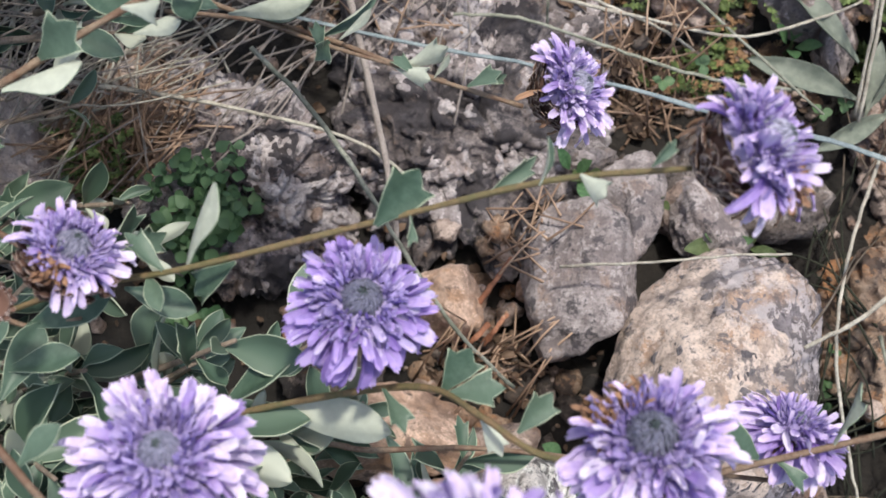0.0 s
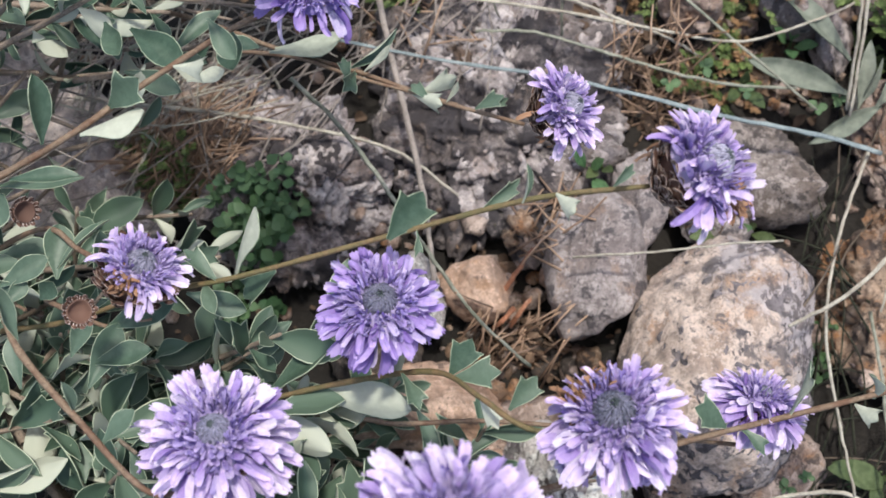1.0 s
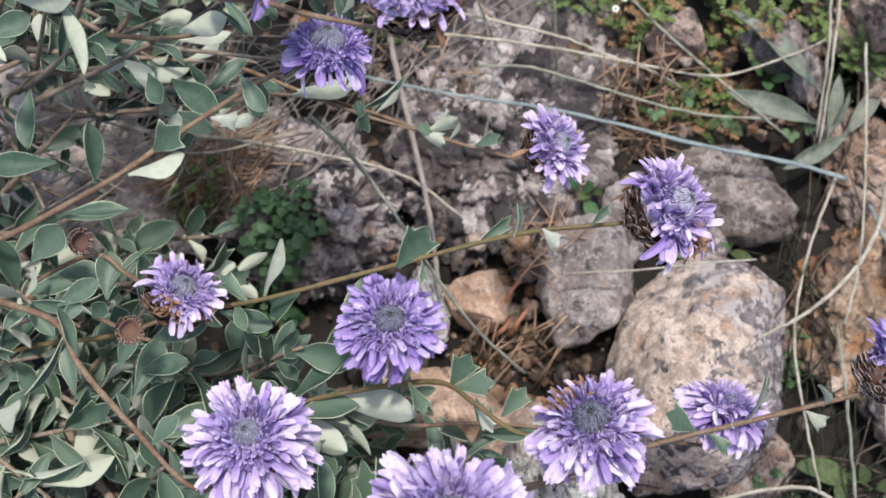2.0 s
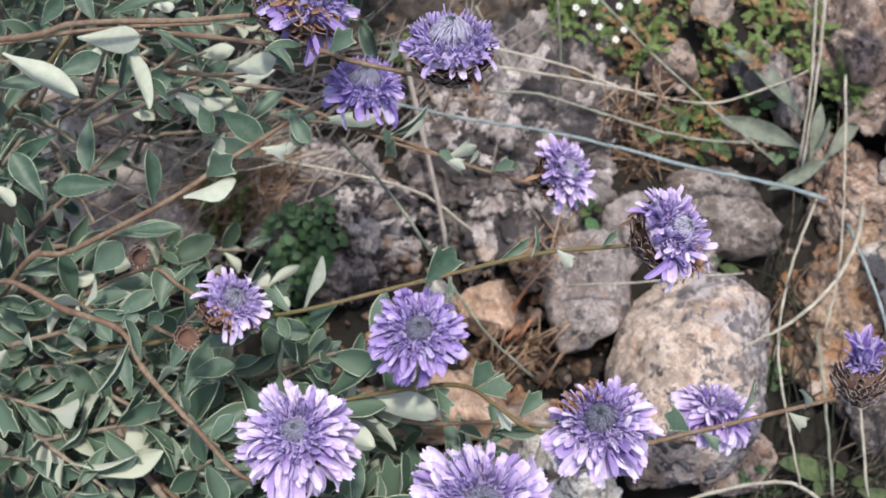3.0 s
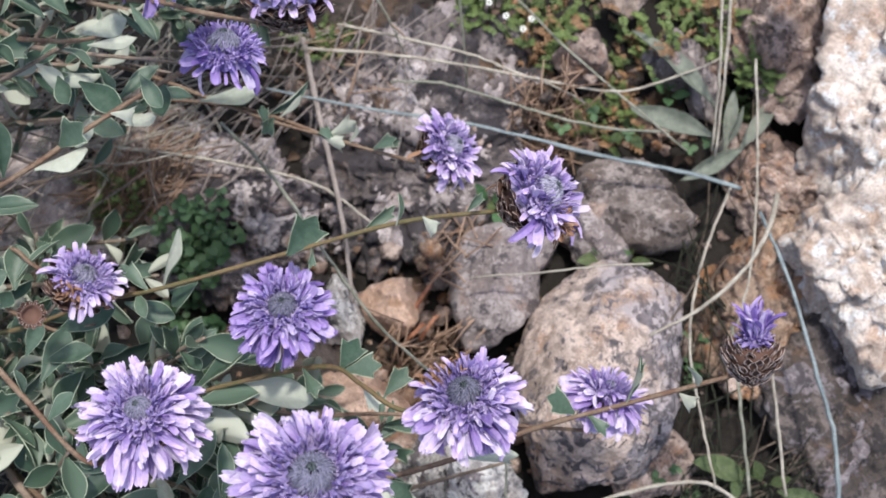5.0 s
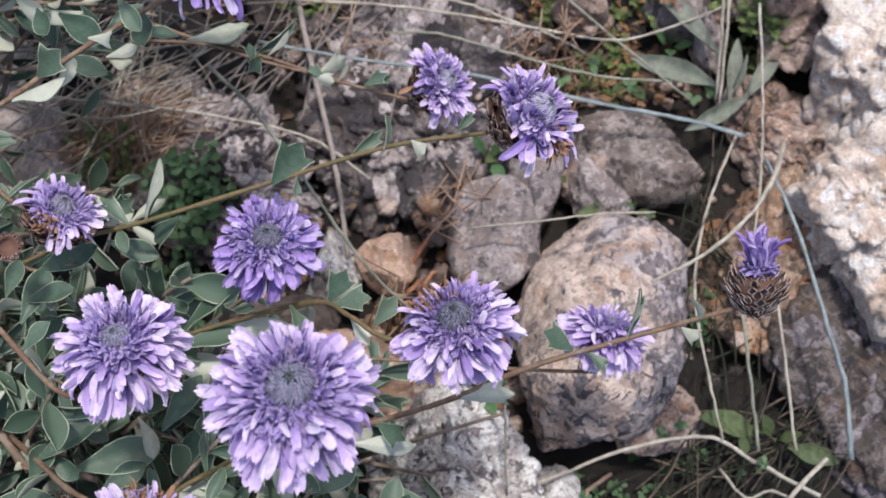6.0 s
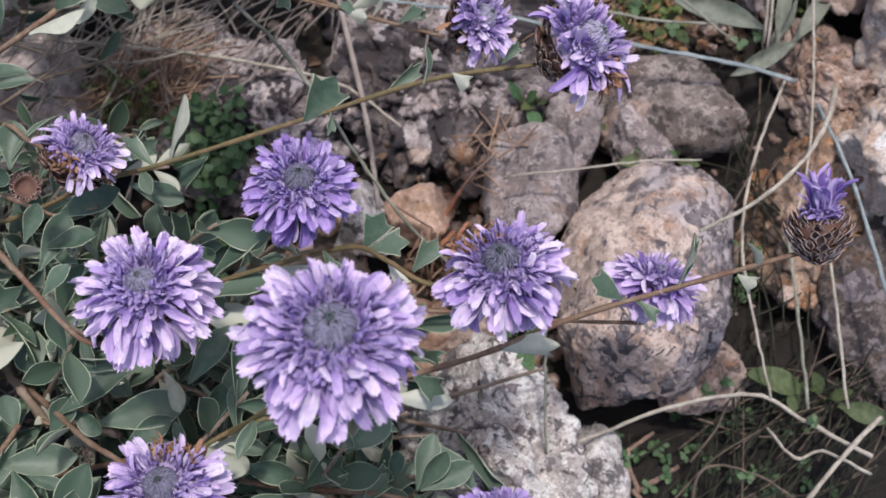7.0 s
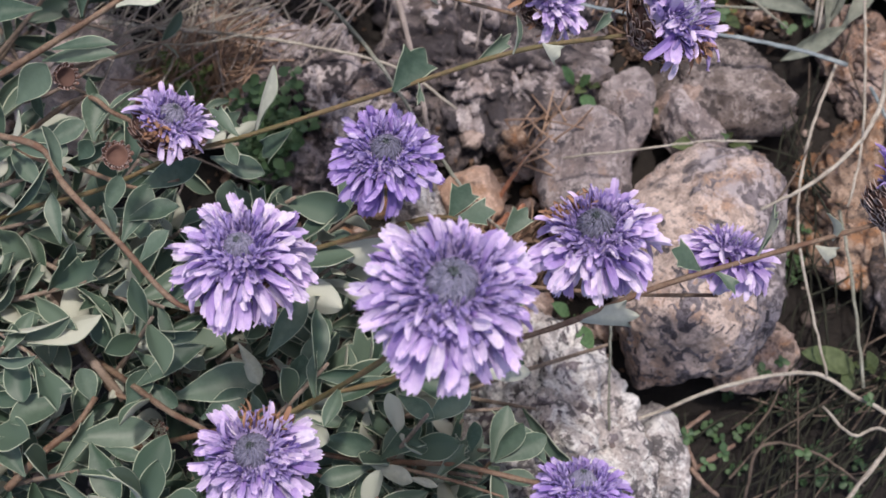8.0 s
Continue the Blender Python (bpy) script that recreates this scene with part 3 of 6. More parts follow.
# ---- stones ----
def rock(name, place, size, turn, seed, mat, label, category="stone", facets=14, sharp=0.8, rough=0.07, detail=5, tip=(0, 0), kind="", lumps=0.0, top=0.0, pits=0.0, chunks=0.0):
    """A faceted, weathered stone: a ball cut by random planes and roughened by noise."""
    rng = random.Random(seed)
    bm = bmesh.new()
    bmesh.ops.create_icosphere(bm, subdivisions=detail, radius=1.0)
    d = np.array([v.co[:] for v in bm.verts])
    faces = [[v.index for v in f.verts] for f in bm.faces]
    bm.free()
    d /= np.linalg.norm(d, axis=1)[:, None]
    nrm = np.array([[rng.gauss(0, 1) for _ in range(3)] for _ in range(facets)])
    nrm /= np.linalg.norm(nrm, axis=1)[:, None]
    h = np.array([rng.uniform(0.72, 1.0) for _ in range(facets)])
    if top:
        nrm, h = np.vstack([nrm, [[0.05, -0.08, 1.0]]]), np.append(h, top)
    k = 10 + 30 * sharp
    dots = np.maximum(d @ nrm.T, 1e-3) / h
    r = 1.0 / (np.sum(dots ** k, axis=1) + 0.55 ** k) ** (1.0 / k)
    r = np.minimum(r, 1.35)
    off = Vector((rng.uniform(-50, 50), rng.uniform(-50, 50), rng.uniform(-50, 50)))
    bump = np.array([noise.fractal(Vector(p) * 1.6 + off, 0.8, 2.1, 7) * rough * 1.6 - abs(noise.noise(Vector(p) * 4.3 + off)) * rough * 0.9 + noise.noise(Vector(p) * 11 + off) * rough * 0.45
                     + lumps * max(0.0, noise.noise(Vector(p) * 3.1 - off)) for p in d * r[:, None] * (np.array(size) / (size[0] * size[1] * size[2]) ** (1 / 3))])
    v = d * (r + bump)[:, None] * np.array(size)
    fine = np.array([noise.noise(Vector(p) * 420 + off) * 0.0004 + noise.noise(Vector(p) * 190 - off) * 0.0007
                     - pits * max(0.0, noise.noise(Vector(p) * 150 + off * 2) - 0.12) * 0.0075 - pits * max(0.0, noise.noise(Vector(p) * 300 + off) - 0.15) * 0.0035 for p in v])
    v = v + d * fine[:, None]
    if chunks:
        steps = []
        for p in v:
            q = Vector((p[0] * 75, p[1] * 75, p[2] * 110)) + off + noise.noise_vector(Vector(p) * 60) * 0.5
            near, spots = noise.voronoi(q)
            steps.append((noise.cell_vector(spots[0] * 3.7)[0] - 0.5) * 0.004 - max(0.0, 0.16 - (near[1] - near[0])) * 0.018)
        v = v + d * (np.array(steps) * chunks)[:, None]
    me = mesh_of(name, v.tolist(), faces, [mat])
    ob = new(name, me)
    ob.matrix_basis = pose(*place, tip[0], tip[1], turn)
    return tagged(ob, label, category, "", kind)


def lichen(stone, seed, mat, label, freq=55.0, least=0.12, thick=0.0006, lean=(0, 0, 0), name="lichen_crust", steep=0.006):
    """Crusts of lichen on a stone: each patch a thin raised skin whose rim dips into the rock."""
    me = stone.data
    count = len(me.vertices)
    co, nrm = np.empty(count * 3), np.empty(count * 3)
    me.vertices.foreach_get("co", co)
    me.vertex_normals.foreach_get("vector", nrm)
    co, nrm = co.reshape(-1, 3), nrm.reshape(-1, 3)
    off = Vector((seed * 3.7, seed * 1.3, 5.0))
    f = np.array([noise.fractal(Vector(p) * freq + off, 0.75, 2.15, 7) + 0.22 * noise.noise(Vector(p) * freq * 9 - off) for p in co]) + co @ np.array(lean)
    lift = np.clip((f - least) * steep, -0.0007, thick)
    root = list(range(count))

    def find(i):
        while root[i] != i:
            root[i] = root[root[i]]
            i = root[i]
        return i

    kept = [tuple(p.vertices) for p in me.polygons if max(lift[i] for i in p.vertices) > 0]
    for face in kept:
        for i in face[1:]:
            root[find(i)] = find(face[0])
    patches = {}
    for face in kept:
        patches.setdefault(find(face[0]), []).append(face)
    skin = co + nrm * lift[:, None]
    for faces in patches.values():
        used = sorted({i for face in faces for i in face})
        if len(used) < 24 or max(skin[i][2] for i in used) < 0:
            continue
        at = {i: k for k, i in enumerate(used)}
        part(name, mesh_of(name, skin[used].tolist(), [tuple(at[i] for i in face) for face in faces], [mat]), stone, label)


# ---- ground ----
def ground():
    near = np.concatenate([-np.geomspace(60, 0.34, 14), np.linspace(-0.30, 0.30, 121), np.geomspace(0.34, 60, 14)])
    n = len(near)
    verts = []
    for y in near:
        for x in near:
            z = -0.016
            if max(abs(x), abs(y)) < 0.4:
                z += 0.006 * noise.fractal(Vector((x * 22, y * 22, 3)), 1.0, 2.0, 4) + 0.002 * noise.noise(Vector((x * 160, y * 160, 1)))
            else:
                z += 0.004 * min(40, max(abs(x), abs(y))) * noise.noise(Vector((x * 0.9, y * 0.9, 7)))
            verts.append((x - 0.03, y - 0.04, z))
    faces = [(j * n + i, j * n + i + 1, (j + 1) * n + i + 1, (j + 1) * n + i) for j in range(n - 1) for i in range(n - 1)]
    return tagged(new("ground", mesh_of("ground", verts, faces, [SOIL])), "dark stony soil of a dry hillside, darkened further for shade", "ground", "", "structure")


ground()

# big stones, by their places
tan_stone = rock("stone", (0.0165, -0.0485, 0.0060), (0.0268, 0.0420, 0.021), -24, 11, STONE_MAIN, "large rounded tan limestone with dark lichen spots", facets=44, sharp=0.3, rough=0.04, detail=6)
rock("stone", (0.0275, -0.0690, -0.0080), (0.0130, 0.0110, 0.009), 35, 12, STONE_RUST, "brown stone wedged under a larger one", facets=10, detail=5)
rock("stone", (-0.0140, -0.0255, 0.0000), (0.0125, 0.0160, 0.013), -12, 47, STONE_GREY, "pinkish grey limestone on the soil", facets=12, sharp=0.6, rough=0.04)
rock("stone", (-0.0415, -0.0295, -0.0010), (0.0066, 0.0080, 0.0095), 62, 14, STONE_PEACH, "small pointed tan stone on soil", facets=8, sharp=1.0, rough=0.05)
bedrock = rock("bedrock_outcrop", (-0.0403, 0.0212, -0.0170), (0.041, 0.050, 0.024), 8, 15, STONE_DARK, "dark lichen-covered rock with pale crusts", facets=26, sharp=0.4, rough=0.13, detail=7, lumps=0.16, top=0.7, pits=0.6, chunks=0.9)
crusted = rock("bedrock_outcrop", (-0.0917, -0.0023, -0.0060), (0.026, 0.028, 0.019), -20, 16, STONE_CRUST, "lichen-crusted rock beside the shrub", facets=22, sharp=0.5, rough=0.12, detail=7, lumps=0.12, top=0.75, pits=0.6, chunks=0.9)
rock("stone", (0.0265, 0.0030, -0.0030), (0.0165, 0.0100, 0.0125), -4, 17, STONE_WEDGE, "flat brown stone with a pale upper edge", facets=8, sharp=0.9, tip=(-28, 0), top=0.6)
rock("boulder", (0.1098, 0.0317, -0.0040), (0.029, 0.044, 0.060), -14, 18, STONE_WHITE, "cream-white limestone boulder, pitted and sunlit", tip=(0, -24), facets=9, sharp=1.0, rough=0.055, detail=6, lumps=0.03, top=0.62, pits=0.7, chunks=0.8)
rock("boulder", (0.0955, -0.0100, -0.0060), (0.027, 0.027, 0.055), 12, 36, STONE_WHITE, "pale limestone boulder with a shaded grey underside", facets=8, sharp=1.0, rough=0.055, detail=6, lumps=0.03, top=0.60, tip=(8, -24), pits=0.7, chunks=0.8)
rock("stone", (0.0700, 0.0560, 0.0000), (0.0190, 0.024, 0.016), 20, 19, STONE_RUST, "reddish brown weathered stone", facets=12, sharp=0.9, rough=0.10, detail=6, chunks=0.7)
rock("stone", (0.0710, 0.0110, -0.0090), (0.0125, 0.017, 0.012), 20, 20, STONE_RUST, "reddish brown stone beside a pale boulder", facets=10, sharp=0.9, rough=0.10, chunks=0.7, detail=6)
rock("boulder", (0.0640, -0.0240, -0.0120), (0.0190, 0.026, 0.016), -18, 21, STONE_OCHRE, "ochre and orange rock behind dry grass", facets=9, sharp=0.8, rough=0.10, detail=6, top=0.72, pits=0.5, chunks=0.5)
shaded = rock("boulder", (0.0935, -0.0600, -0.0180), (0.031, 0.038, 0.021), 8, 22, STONE_LICHEN_SHADE, "brown-grey rock with violet-grey lichen, darkened for shade", facets=12, sharp=0.7, rough=0.10, detail=6, top=0.75, pits=0.4, chunks=0.5)
spotted = rock("stone", (-0.0174, -0.0927, 0.0060), (0.0215, 0.0240, 0.022), 30, 23, STONE_SPOT, "pale grey limestone with black lichen spots", facets=11, sharp=0.5, rough=0.08, detail=6, pits=0.6, chunks=0.6)
rock("bedrock_outcrop", (-0.0617, 0.0707, -0.0180), (0.034, 0.022, 0.018), 12, 31, STONE_BROWN, "brown rock half buried in litter", facets=20, rough=0.1)
rock("stone", (0.0021, -0.0999, 0.0000), (0.009, 0.014, 0.012), 20, 33, STONE_SPOT, "pale lump of limestone beside a spotted stone", facets=10)
rock("stone", (-0.0030, -0.0049, -0.0060), (0.008, 0.014, 0.010), 4, 34, STONE_GREY, "narrow grey stone standing between rocks", facets=9)
rock("stone", (0.0133, -0.0027, -0.0080), (0.010, 0.009, 0.009), 30, 35, STONE_RUST, "reddish stone in a gap between rocks", facets=10)
rock("stone", (-0.0582, -0.0313, -0.0020), (0.007, 0.009, 0.008), 0, 24, STONE_SPOT, "small pale grey stone among litter", facets=9)
rock("stone", (-0.0540, -0.0575, -0.0030), (0.0220, 0.0100, 0.010), -10, 25, STONE_PEACH, "tan stone below the flower stems", facets=10, sharp=0.8)
rock("pebble", (-0.0252, -0.0236, -0.0070), (0.0022, 0.0030, 0.0028), 20, 44, STONE_PEACH, "pinkish pebble in a gap between stones", "pebble", facets=9, detail=3)
rock("pebble", (-0.0285, -0.0290, -0.0100), (0.0032, 0.0022, 0.0026), 35, 45, STONE_RUST, "reddish pebble in a gap between stones", "pebble", facets=9, detail=3)
rock("pebble", (-0.0310, -0.0400, -0.0110), (0.0046, 0.0034, 0.0034), -15, 46, STONE_BROWN, "brown pebble in dry litter", "pebble", facets=9, detail=3)
rock("stone", (-0.0330, -0.0640, -0.0040), (0.0100, 0.0085, 0.009), 30, 41, STONE_RUST, "rust-brown stone below the flower stems", facets=9, sharp=0.8)
rock("stone", (-0.0360, -0.0800, -0.0040), (0.0120, 0.0085, 0.010), -25, 42, STONE_PEACH, "ochre stone half hidden by leaves", facets=9, sharp=0.8)
rock("stone", (-0.0700, -0.0440, -0.0050), (0.0110, 0.0090, 0.008), 15, 43, STONE_BROWN, "brown stone in the litter under the shrub", facets=10, sharp=0.8)
rock("stone", (-0.1501, -0.0008, 0.0040), (0.021, 0.018, 0.016), -30, 26, STONE_PALE, "pinkish tan stone half hidden by leaves", facets=10)
rock("stone", (-0.1182, 0.0166, -0.0100), (0.021, 0.017, 0.012), 25, 32, STONE_TAN, "tan stone strewn with dry needles", facets=12)
rock("stone", (0.0116, 0.0499, -0.0030), (0.0062, 0.0072, 0.008), 10, 27, STONE_RUST, "small orange-brown stone among herbs", facets=9)
rock("stone", (0.0400, 0.0497, -0.0040), (0.0072, 0.0078, 0.010), 40, 28, STONE_GREY, "small grey stone among herbs", facets=9)
rock("stone", (-0.1725, 0.0308, -0.0020), (0.017, 0.012, 0.013), 10, 39, STONE_PALE, "pale pinkish stone below the foliage", facets=10)
rock("stone", (0.0247, 0.0677, -0.0030), (0.0052, 0.0060, 0.008), 20, 37, STONE_TAN, "small tan stone in green herbs", facets=9)
rock("stone", (0.0485, 0.0382, -0.0060), (0.0046, 0.0090, 0.008), -14, 38, STONE_GREY, "narrow grey stone behind a lance leaf", facets=9)
rock("stone", (0.0159, -0.0082, -0.0040), (0.008, 0.010, 0.007), 30, 29, STONE_GREY, "grey stone leaning on a grey stone", facets=9)


lichen(bedrock, 3, LICHEN_PALE, "pale grey-pink lichen crust", 78.0, 0.30)
lichen(crusted, 7, LICHEN_PALE, "pale grey-pink lichen crust", 70.0, 0.17)
lichen(tan_stone, 5, LICHEN_GREY, "violet-grey lichen patches", 190.0, 0.36, 0.00025, (9.0, -5.0, 0.0))
lichen(tan_stone, 6, LICHEN_DARK, "dark grey lichen specks", 420.0, 0.36, 0.00025, (6.0, -3.0, 0.0))
lichen(spotted, 9, LICHEN_GREY, "grey lichen patch", 260.0, 0.36, 0.0003)
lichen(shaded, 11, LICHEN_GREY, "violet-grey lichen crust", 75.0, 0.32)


# ---- dry stalks and blades lying over the stones ----
def stalk(points, r0, r1, mat, label, name="dry_grass_stalk", category="dry grass", flat=1.0):
    base = Vector(points[0])
    rng = random.Random(len(label) * 7 + int(abs(base.x) * 1e5))
    path = [q - base + Vector((rng.gauss(0, 1), rng.gauss(0, 1), rng.gauss(0, 1))) * 0.00009 for q in spline(points, 7)]
    v, f = tube_data(path, r0 * 0.82, r1 * 0.82, 7, flat, 0.14, rng)
    ob = new(name, mesh_of(name, v, f, [mat]))
    ob.location = base
    return tagged(ob, label, category)


stalk([(-0.0798, 0.0323, 0.0140), (-0.0531, 0.0259, 0.0160), (-0.0207, 0.0205, 0.0170), (0.0141, 0.0118, 0.0170), (0.0396, 0.0075, 0.0140), (0.0552, 0.0042, 0.0100)], 0.0005, 0.00085, BLADE, "blue-grey grass blade lying across the rocks", "grass_blade", flat=0.5)
stalk([(-0.0703, 0.0441, 0.0150), (-0.0373, 0.0413, 0.0150), (-0.0047, 0.0366, 0.0120), (0.0199, 0.0329, 0.0100), (0.0382, 0.0383, 0.0080), (0.0520, 0.0451, 0.0050)], 0.0006, 0.0004, STRAW, "pale dry grass stalk bowed over the rock")
stalk([(-0.0441, 0.0350, 0.0120), (-0.0293, 0.0342, 0.0130), (-0.0107, 0.0286, 0.0130), (0.0018, 0.0249, 0.0120), (0.0176, 0.0220, 0.0100), (0.0364, 0.0220, 0.0060)], 0.0005, 0.0005, OLIVE, "thin grey-green grass blade", "grass_blade")
stalk([(-0.0597, 0.0511, 0.0160), (-0.0412, 0.0470, 0.0160), (-0.0215, 0.0423, 0.0150), (-0.0079, 0.0379, 0.0120), (0.0037, 0.0350, 0.0080), (0.0141, 0.0316, 0.0020)], 0.0006, 0.0004, STRAW, "yellowish straw over the lichened rock")
stalk([(-0.0246, 0.0564, 0.0300), (-0.0235, 0.0497, 0.0220), (-0.0222, 0.0361, 0.0060)], 0.0005, 0.0004, OLIVE, "grey-green blade hanging against the rock")
stalk([(-0.0480, 0.0547, 0.0300), (-0.0433, 0.0479, 0.0220), (-0.0385, 0.0411, 0.0060)], 0.0005, 0.0003, OLIVE, "grey-green blade hanging against the rock")
stalk([(-0.0147, 0.0684, 0.0120), (0.0084, 0.0436, 0.0120), (0.0412, 0.0163, 0.0060)], 0.0005, 0.0004, OLIVE, "thin straight dry stalk over herbs")
stalk([(-0.0701, 0.0485, 0.0120), (-0.0648, 0.0269, 0.0140), (-0.0588, 0.0036, 0.0130), (-0.0554, -0.0126, 0.0120), (-0.0533, -0.0297, 0.0080)], 0.0011, 0.0008, TWIG, "grey weathered twig lying on rock", "twig", "twig")
stalk([(-0.1440, 0.0157, 0.0160), (-0.1112, 0.0126, 0.0150), (-0.0898, 0.0094, 0.0150), (-0.0641, 0.0038, 0.0120), (-0.0479, -0.0067, 0.0080)], 0.0008, 0.0004, STRAW, "pale dry grass stalk under the leaves")
stalk([(-0.0810, 0.0055, 0.0600), (-0.0699, -0.0054, 0.0600), (-0.0599, -0.0183, 0.0580), (-0.0506, -0.0313, 0.0500), (-0.0412, -0.0424, 0.0400), (-0.0300, -0.0510, 0.0300)], 0.0006, 0.0005, OLIVE, "slender grey-green dry stem leaning from the shrub")
stalk([(-0.0201, -0.0243, 0.0200), (-0.0021, -0.0240, 0.0260), (0.0144, -0.0220, 0.0260), (0.0290, -0.0194, 0.0180)], 0.0004, 0.0003, STRAW, "thin straw across the stones")
stalk([(0.0255, -0.0421, 0.0360), (0.0380, -0.0352, 0.0340), (0.0512, -0.0235, 0.0280), (0.0602, -0.0100, 0.0200), (0.0659, 0.0028, 0.0080)], 0.0005, 0.0009, STRAW, "bent straw pointing over the large stone")
stalk([(0.0507, 0.0582, 0.0300), (0.0504, 0.0398, 0.0220), (0.0492, 0.0150, 0.0060)], 0.0007, 0.0005, STRAW, "pale upright stalk rising from the rosette")
stalk([(0.0484, 0.0582, 0.0300), (0.0484, 0.0364, 0.0220), (0.0484, 0.0167, 0.0060)], 0.0006, 0.0005, STRAW, "pale upright stalk of dry grass")
stalk([(0.0587, 0.0389, 0.0200), (0.0599, 0.0132, 0.0120), (0.0567, -0.0166, 0.0140), (0.0521, -0.0355, 0.0140)], 0.0005, 0.0004, STRAW, "dry grass stalk hanging between stones")
stalk([(0.0537, 0.0066, 0.0060), (0.0439, -0.0163, 0.0120), (0.0391, -0.0388, 0.0140), (0.0422, -0.0597, 0.0100), (0.0458, -0.0779, 0.0080)], 0.0005, 0.0004, STRAW, "dry grass stalk hanging between stones")
stalk([(0.0524, -0.0339, 0.0040), (0.0520, -0.0506, 0.0120), (0.0534, -0.0656, 0.0100), (0.0551, -0.0804, 0.0060)], 0.0006, 0.0005, OLIVE, "grey-green grass stalk beside the stones")
stalk([(0.0619, -0.0341, 0.0060), (0.0607, -0.0477, 0.0140), (0.0623, -0.0641, 0.0120), (0.0640, -0.0802, 0.0080)], 0.0005, 0.0005, STRAW, "dry grass stalk against brown rock")
stalk([(0.0590, -0.0042, 0.0160), (0.0648, -0.0240, 0.0200), (0.0710, -0.0497, 0.0200), (0.0751, -0.0657, 0.0180), (0.0765, -0.0830, 0.0140)], 0.0006, 0.0008, BLADE, "bowed blue-grey grass blade against dark rock", "grass_blade")
stalk([(-0.0254, -0.0936, 0.0120), (-0.0031, -0.0896, 0.0120), (0.0197, -0.0808, 0.0100), (0.0411, -0.0769, 0.0080), (0.0538, -0.0829, 0.0060), (0.0704, -0.0917, 0.0040)], 0.0006, 0.0007, STRAW, "pale straw curving over the soil")


stalk([(-0.0103, -0.0683, 0.0400), (-0.0103, -0.0779, 0.0340), (-0.0100, -0.0929, 0.0240)], 0.0004, 0.0004, OLIVE, "thin grey-green stalk against a spotted stone")
stalk([(0.0709, -0.0826, 0.0120), (0.0587, -0.0946, 0.0140), (0.0483, -0.1081, 0.0100), (0.0424, -0.1184, 0.0040)], 0.0008, 0.0006, STRAW, "broad pale dry blade on the soil")
stalk([(0.0454, -0.0850, 0.0040), (0.0505, -0.0924, 0.0100), (0.0579, -0.0907, 0.0080), (0.0705, -0.0958, 0.0020)], 0.0005, 0.0005, STRAW, "pale dry blade curved over dark grass")
stalk([(0.0133, -0.1008, 0.0030), (0.0108, -0.0950, 0.0050), (0.0110, -0.0909, 0.0050), (0.0175, -0.0863, 0.0010)], 0.0009, 0.0006, BARE_ROOT, "bare reddish brown root in the shade", "root", "root")
stalk([(0.0093, -0.1010, -0.0010), (0.0133, -0.1005, 0.0030), (0.0180, -0.0978, 0.0040), (0.0235, -0.0945, 0.0000)], 0.0010, 0.0007, BARE_ROOT, "bare reddish brown root in the shade", "root", "root")
stalk([(0.0119, -0.1004, 0.0030), (0.0150, -0.1042, 0.0030), (0.0195, -0.1074, -0.0020)], 0.0009, 0.0006, BARE_ROOT, "bare reddish brown root in the shade", "root", "root")
stalk([(0.0256, -0.1076, 0.0000), (0.0291, -0.0952, 0.0060), (0.0416, -0.0964, 0.0060), (0.0547, -0.1044, 0.0020)], 0.0005, 0.0004, BROWN_STALK, "bent brown stalk on dark soil")
for points in (((-0.0368, -0.0297, 0.0000), (-0.0333, -0.0253, 0.0040), (-0.0292, -0.0189, 0.0040)), ((-0.0349, -0.0380, -0.0020), (-0.0325, -0.0353, 0.0030), (-0.0299, -0.0317, 0.0030)), ((-0.0337, -0.0336, 0.0000), (-0.0368, -0.0372, 0.0020), (-0.0392, -0.0386, -0.0020))):
    stalk(points, 0.0009, 0.0006, NEEDLE_RED, "flat red-brown strip of dry leaf", "dry_leaf_strip", "dry leaf", flat=0.3)


# ---- litter, herbs and moss between the stones ----
bpy.context.view_layer.update()
BASE = bpy.context.evaluated_depsgraph_get()


def height(x, y):
    hit, p, nrm, _, ob, _ = scene.ray_cast(BASE, Vector((x, y, 0.055)), Vector((0, 0, -1)), distance=0.2)
    return p.z if hit else -0.012


def scatter(rng, patches):
    """A random place in one of the patches: (x, y, reach in x, reach in y)."""
    x, y, rx, ry = rng.choice(patches)
    while True:
        a, b = rng.uniform(-1, 1), rng.uniform(-1, 1)
        if a * a + b * b < 1:
            return x + a * rx, y + b * ry


NEEDLE_SPOTS = [(0.0042, 0.0340, 0.014, 0.010), (-0.1199, 0.0066, 0.016, 0.012), (-0.1162, 0.0061, 0.012, 0.010), (-0.1203, 0.0024, 0.014, 0.010), (-0.1138, 0.0097, 0.012, 0.008), (-0.0240, -0.0129, 0.008, 0.010), (0.0025, 0.0278, 0.012, 0.010), 
                (-0.1101, 0.0139, 0.014, 0.010), (-0.0571, 0.0462, 0.018, 0.012), (-0.0330, -0.0411, 0.014, 0.008)]


